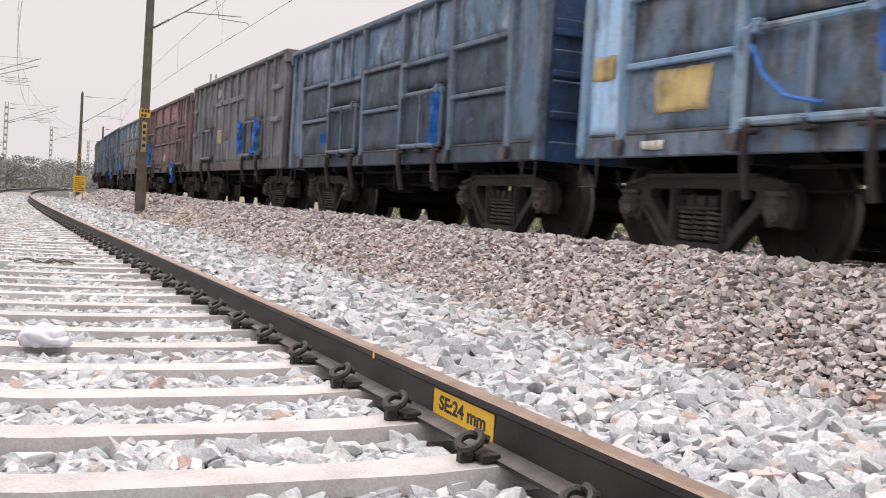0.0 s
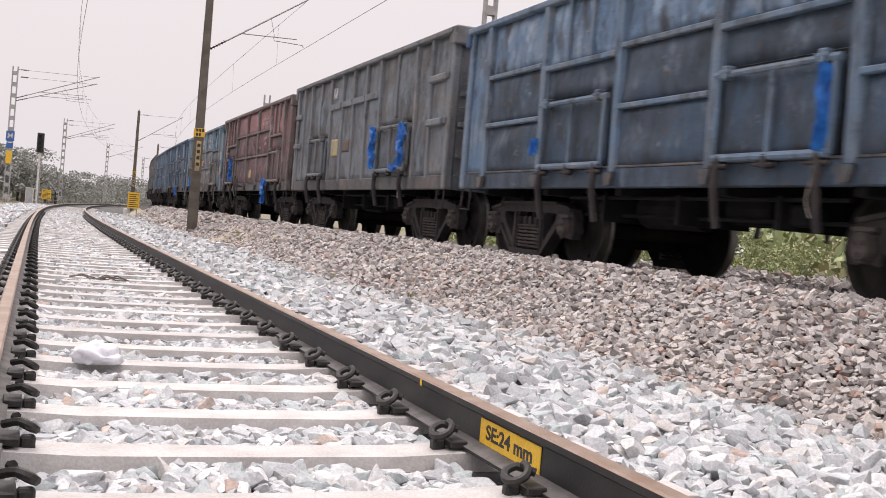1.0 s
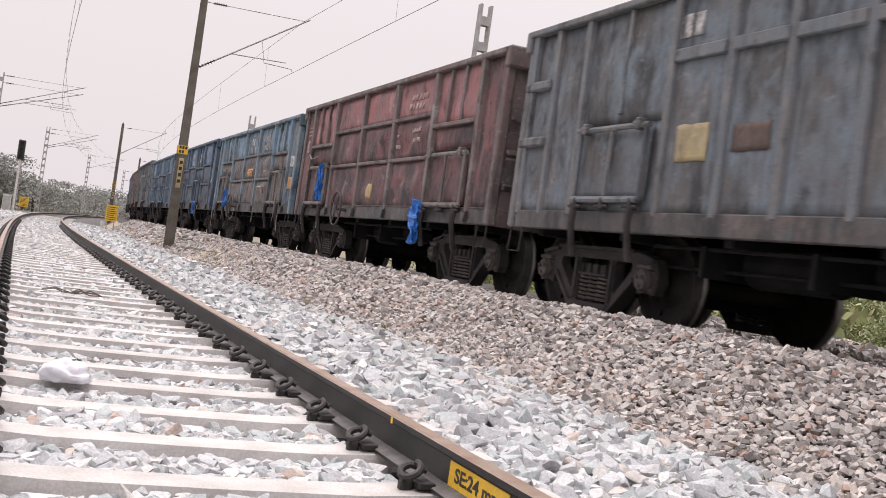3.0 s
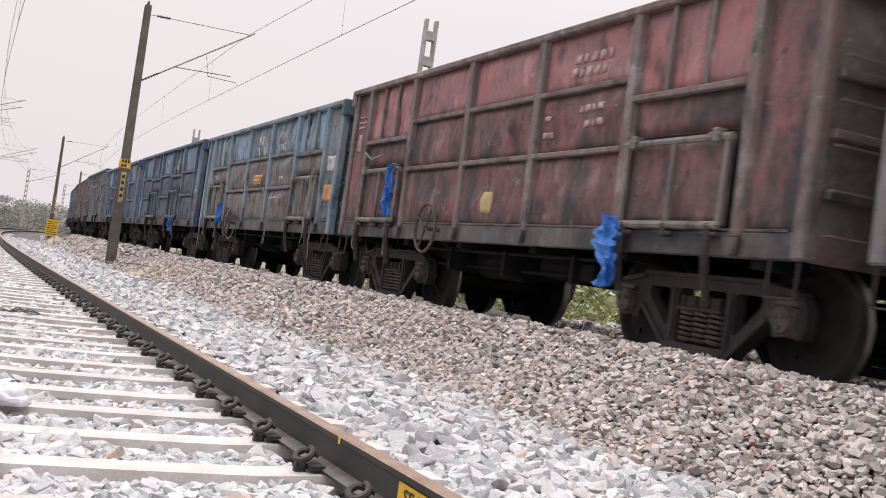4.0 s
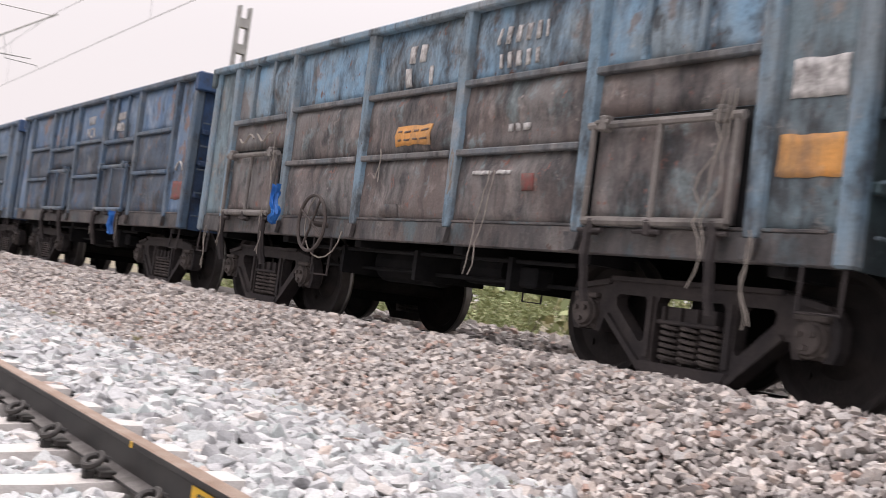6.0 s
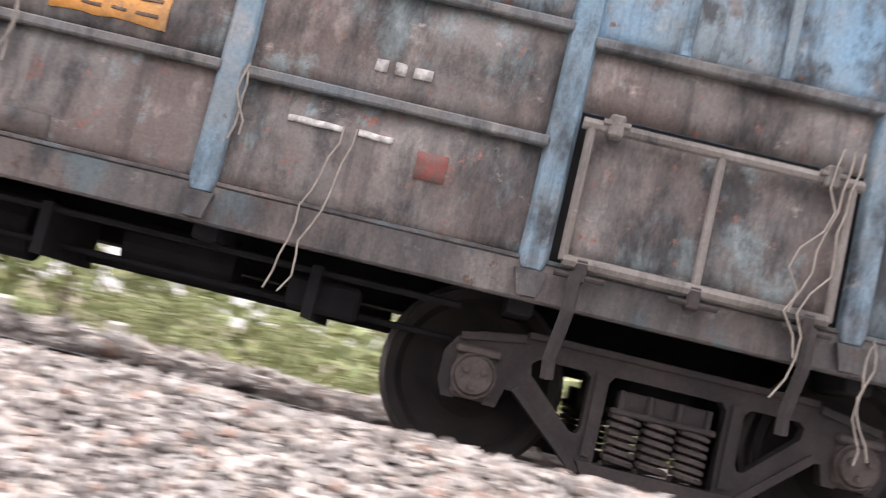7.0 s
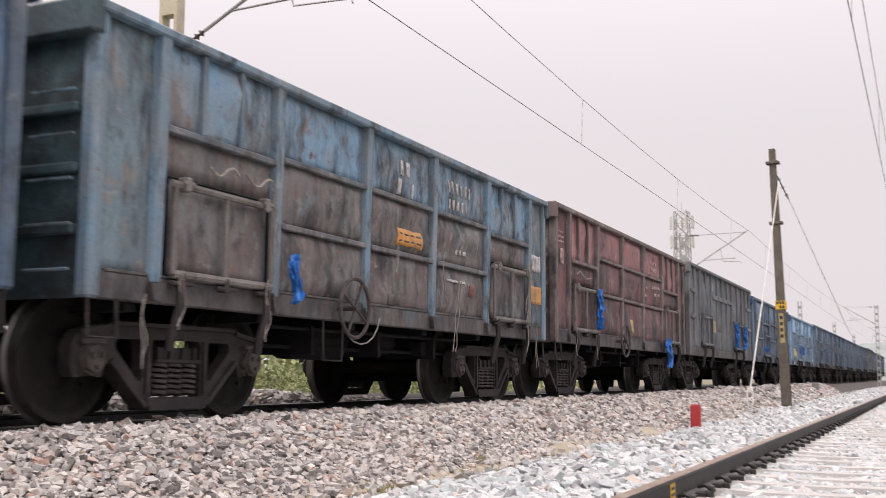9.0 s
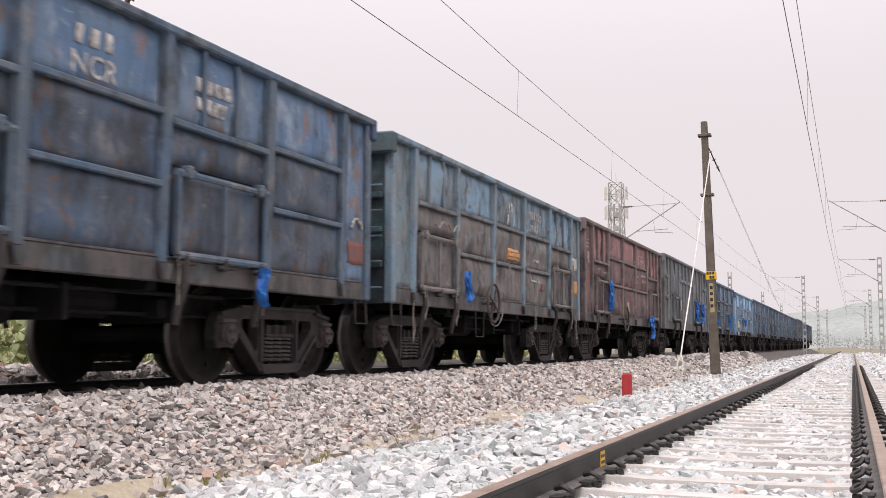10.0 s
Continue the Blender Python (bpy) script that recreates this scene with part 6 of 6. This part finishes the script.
scatter("pale_ballast_stones", WHITE_STONE, [
    (1.7, 4.05, 1.0, 9.0, 330, 0.040), (1.7, 4.05, 9.0, 20.0, 240, 0.044), (1.7, 4.05, 20.0, 40.0, 110, 0.054), (1.7, 4.05, 40.0, 60.0, 60, 0.06),
    (1.7, 4.0, -3.0, 1.0, 330, 0.040), (1.7, 3.85, -12.0, -3.0, 330, 0.040), (1.7, 3.85, -25.0, -12.0, 200, 0.044), (1.7, 4.05, -60.0, -25.0, 60, 0.058),
    (-0.6, 1.6, 1.4, 12.0, 430, 0.036), (-0.6, 1.6, 12.0, 30.0, 240, 0.04), (-0.6, 1.6, -16.0, -3.0, 380, 0.036), (-0.6, 1.6, -34.0, -16.0, 200, 0.038),
    (-3.2, -0.6, 3.0, 20.0, 110, 0.052), (-3.2, -0.6, 20.0, 40.0, 50, 0.058), (-3.2, -0.6, -30.0, -8.0, 70, 0.052), (-3.2, -0.6, -8.0, 3.0, 110, 0.052), (-0.6, 1.6, -3.0, 1.4, 330, 0.038),
    (-0.6, 1.6, -80.0, -34.0, 110, 0.05), (-3.4, -0.6, -80.0, -30.0, 60, 0.062), (1.7, 4.05, -110.0, -60.0, 40, 0.07), (-3.4, 1.6, -130.0, -80.0, 30, 0.08), (-0.6, 1.6, 30.0, 60.0, 90, 0.05), (-3.2, -0.6, 40.0, 75.0, 40, 0.065),
], "pale grey crushed stones around the new track")
scatter("brown_ballast_stones", BROWN_STONE, [
    (4.0, 5.65, 1.5, 12.5, 800, 0.0262), (4.12, 5.65, -9.5, 1.5, 800, 0.0262), (4.12, 5.65, -13.0, -9.5, 620, 0.029), (8.35, 9.8, -14.0, 14.0, 230, 0.048), (4.0, 5.65, 12.5, 30.0, 400, 0.034), (4.0, 5.65, -30.0, -13.0, 360, 0.034),
    (4.0, 5.65, 30.0, 60.0, 80, 0.056), (4.0, 5.65, -60.0, -30.0, 70, 0.056), (5.65, 8.35, -16.0, 18.0, 90, 0.044), (9.8, 10.8, -16.0, 18.0, 60, 0.046), (3.6, 4.2, -14.0, 16.0, 110, 0.036), (3.7, 4.3, -40.0, -14.0, 60, 0.042),
], "brown crushed stones on the bank of the older track")
motions()
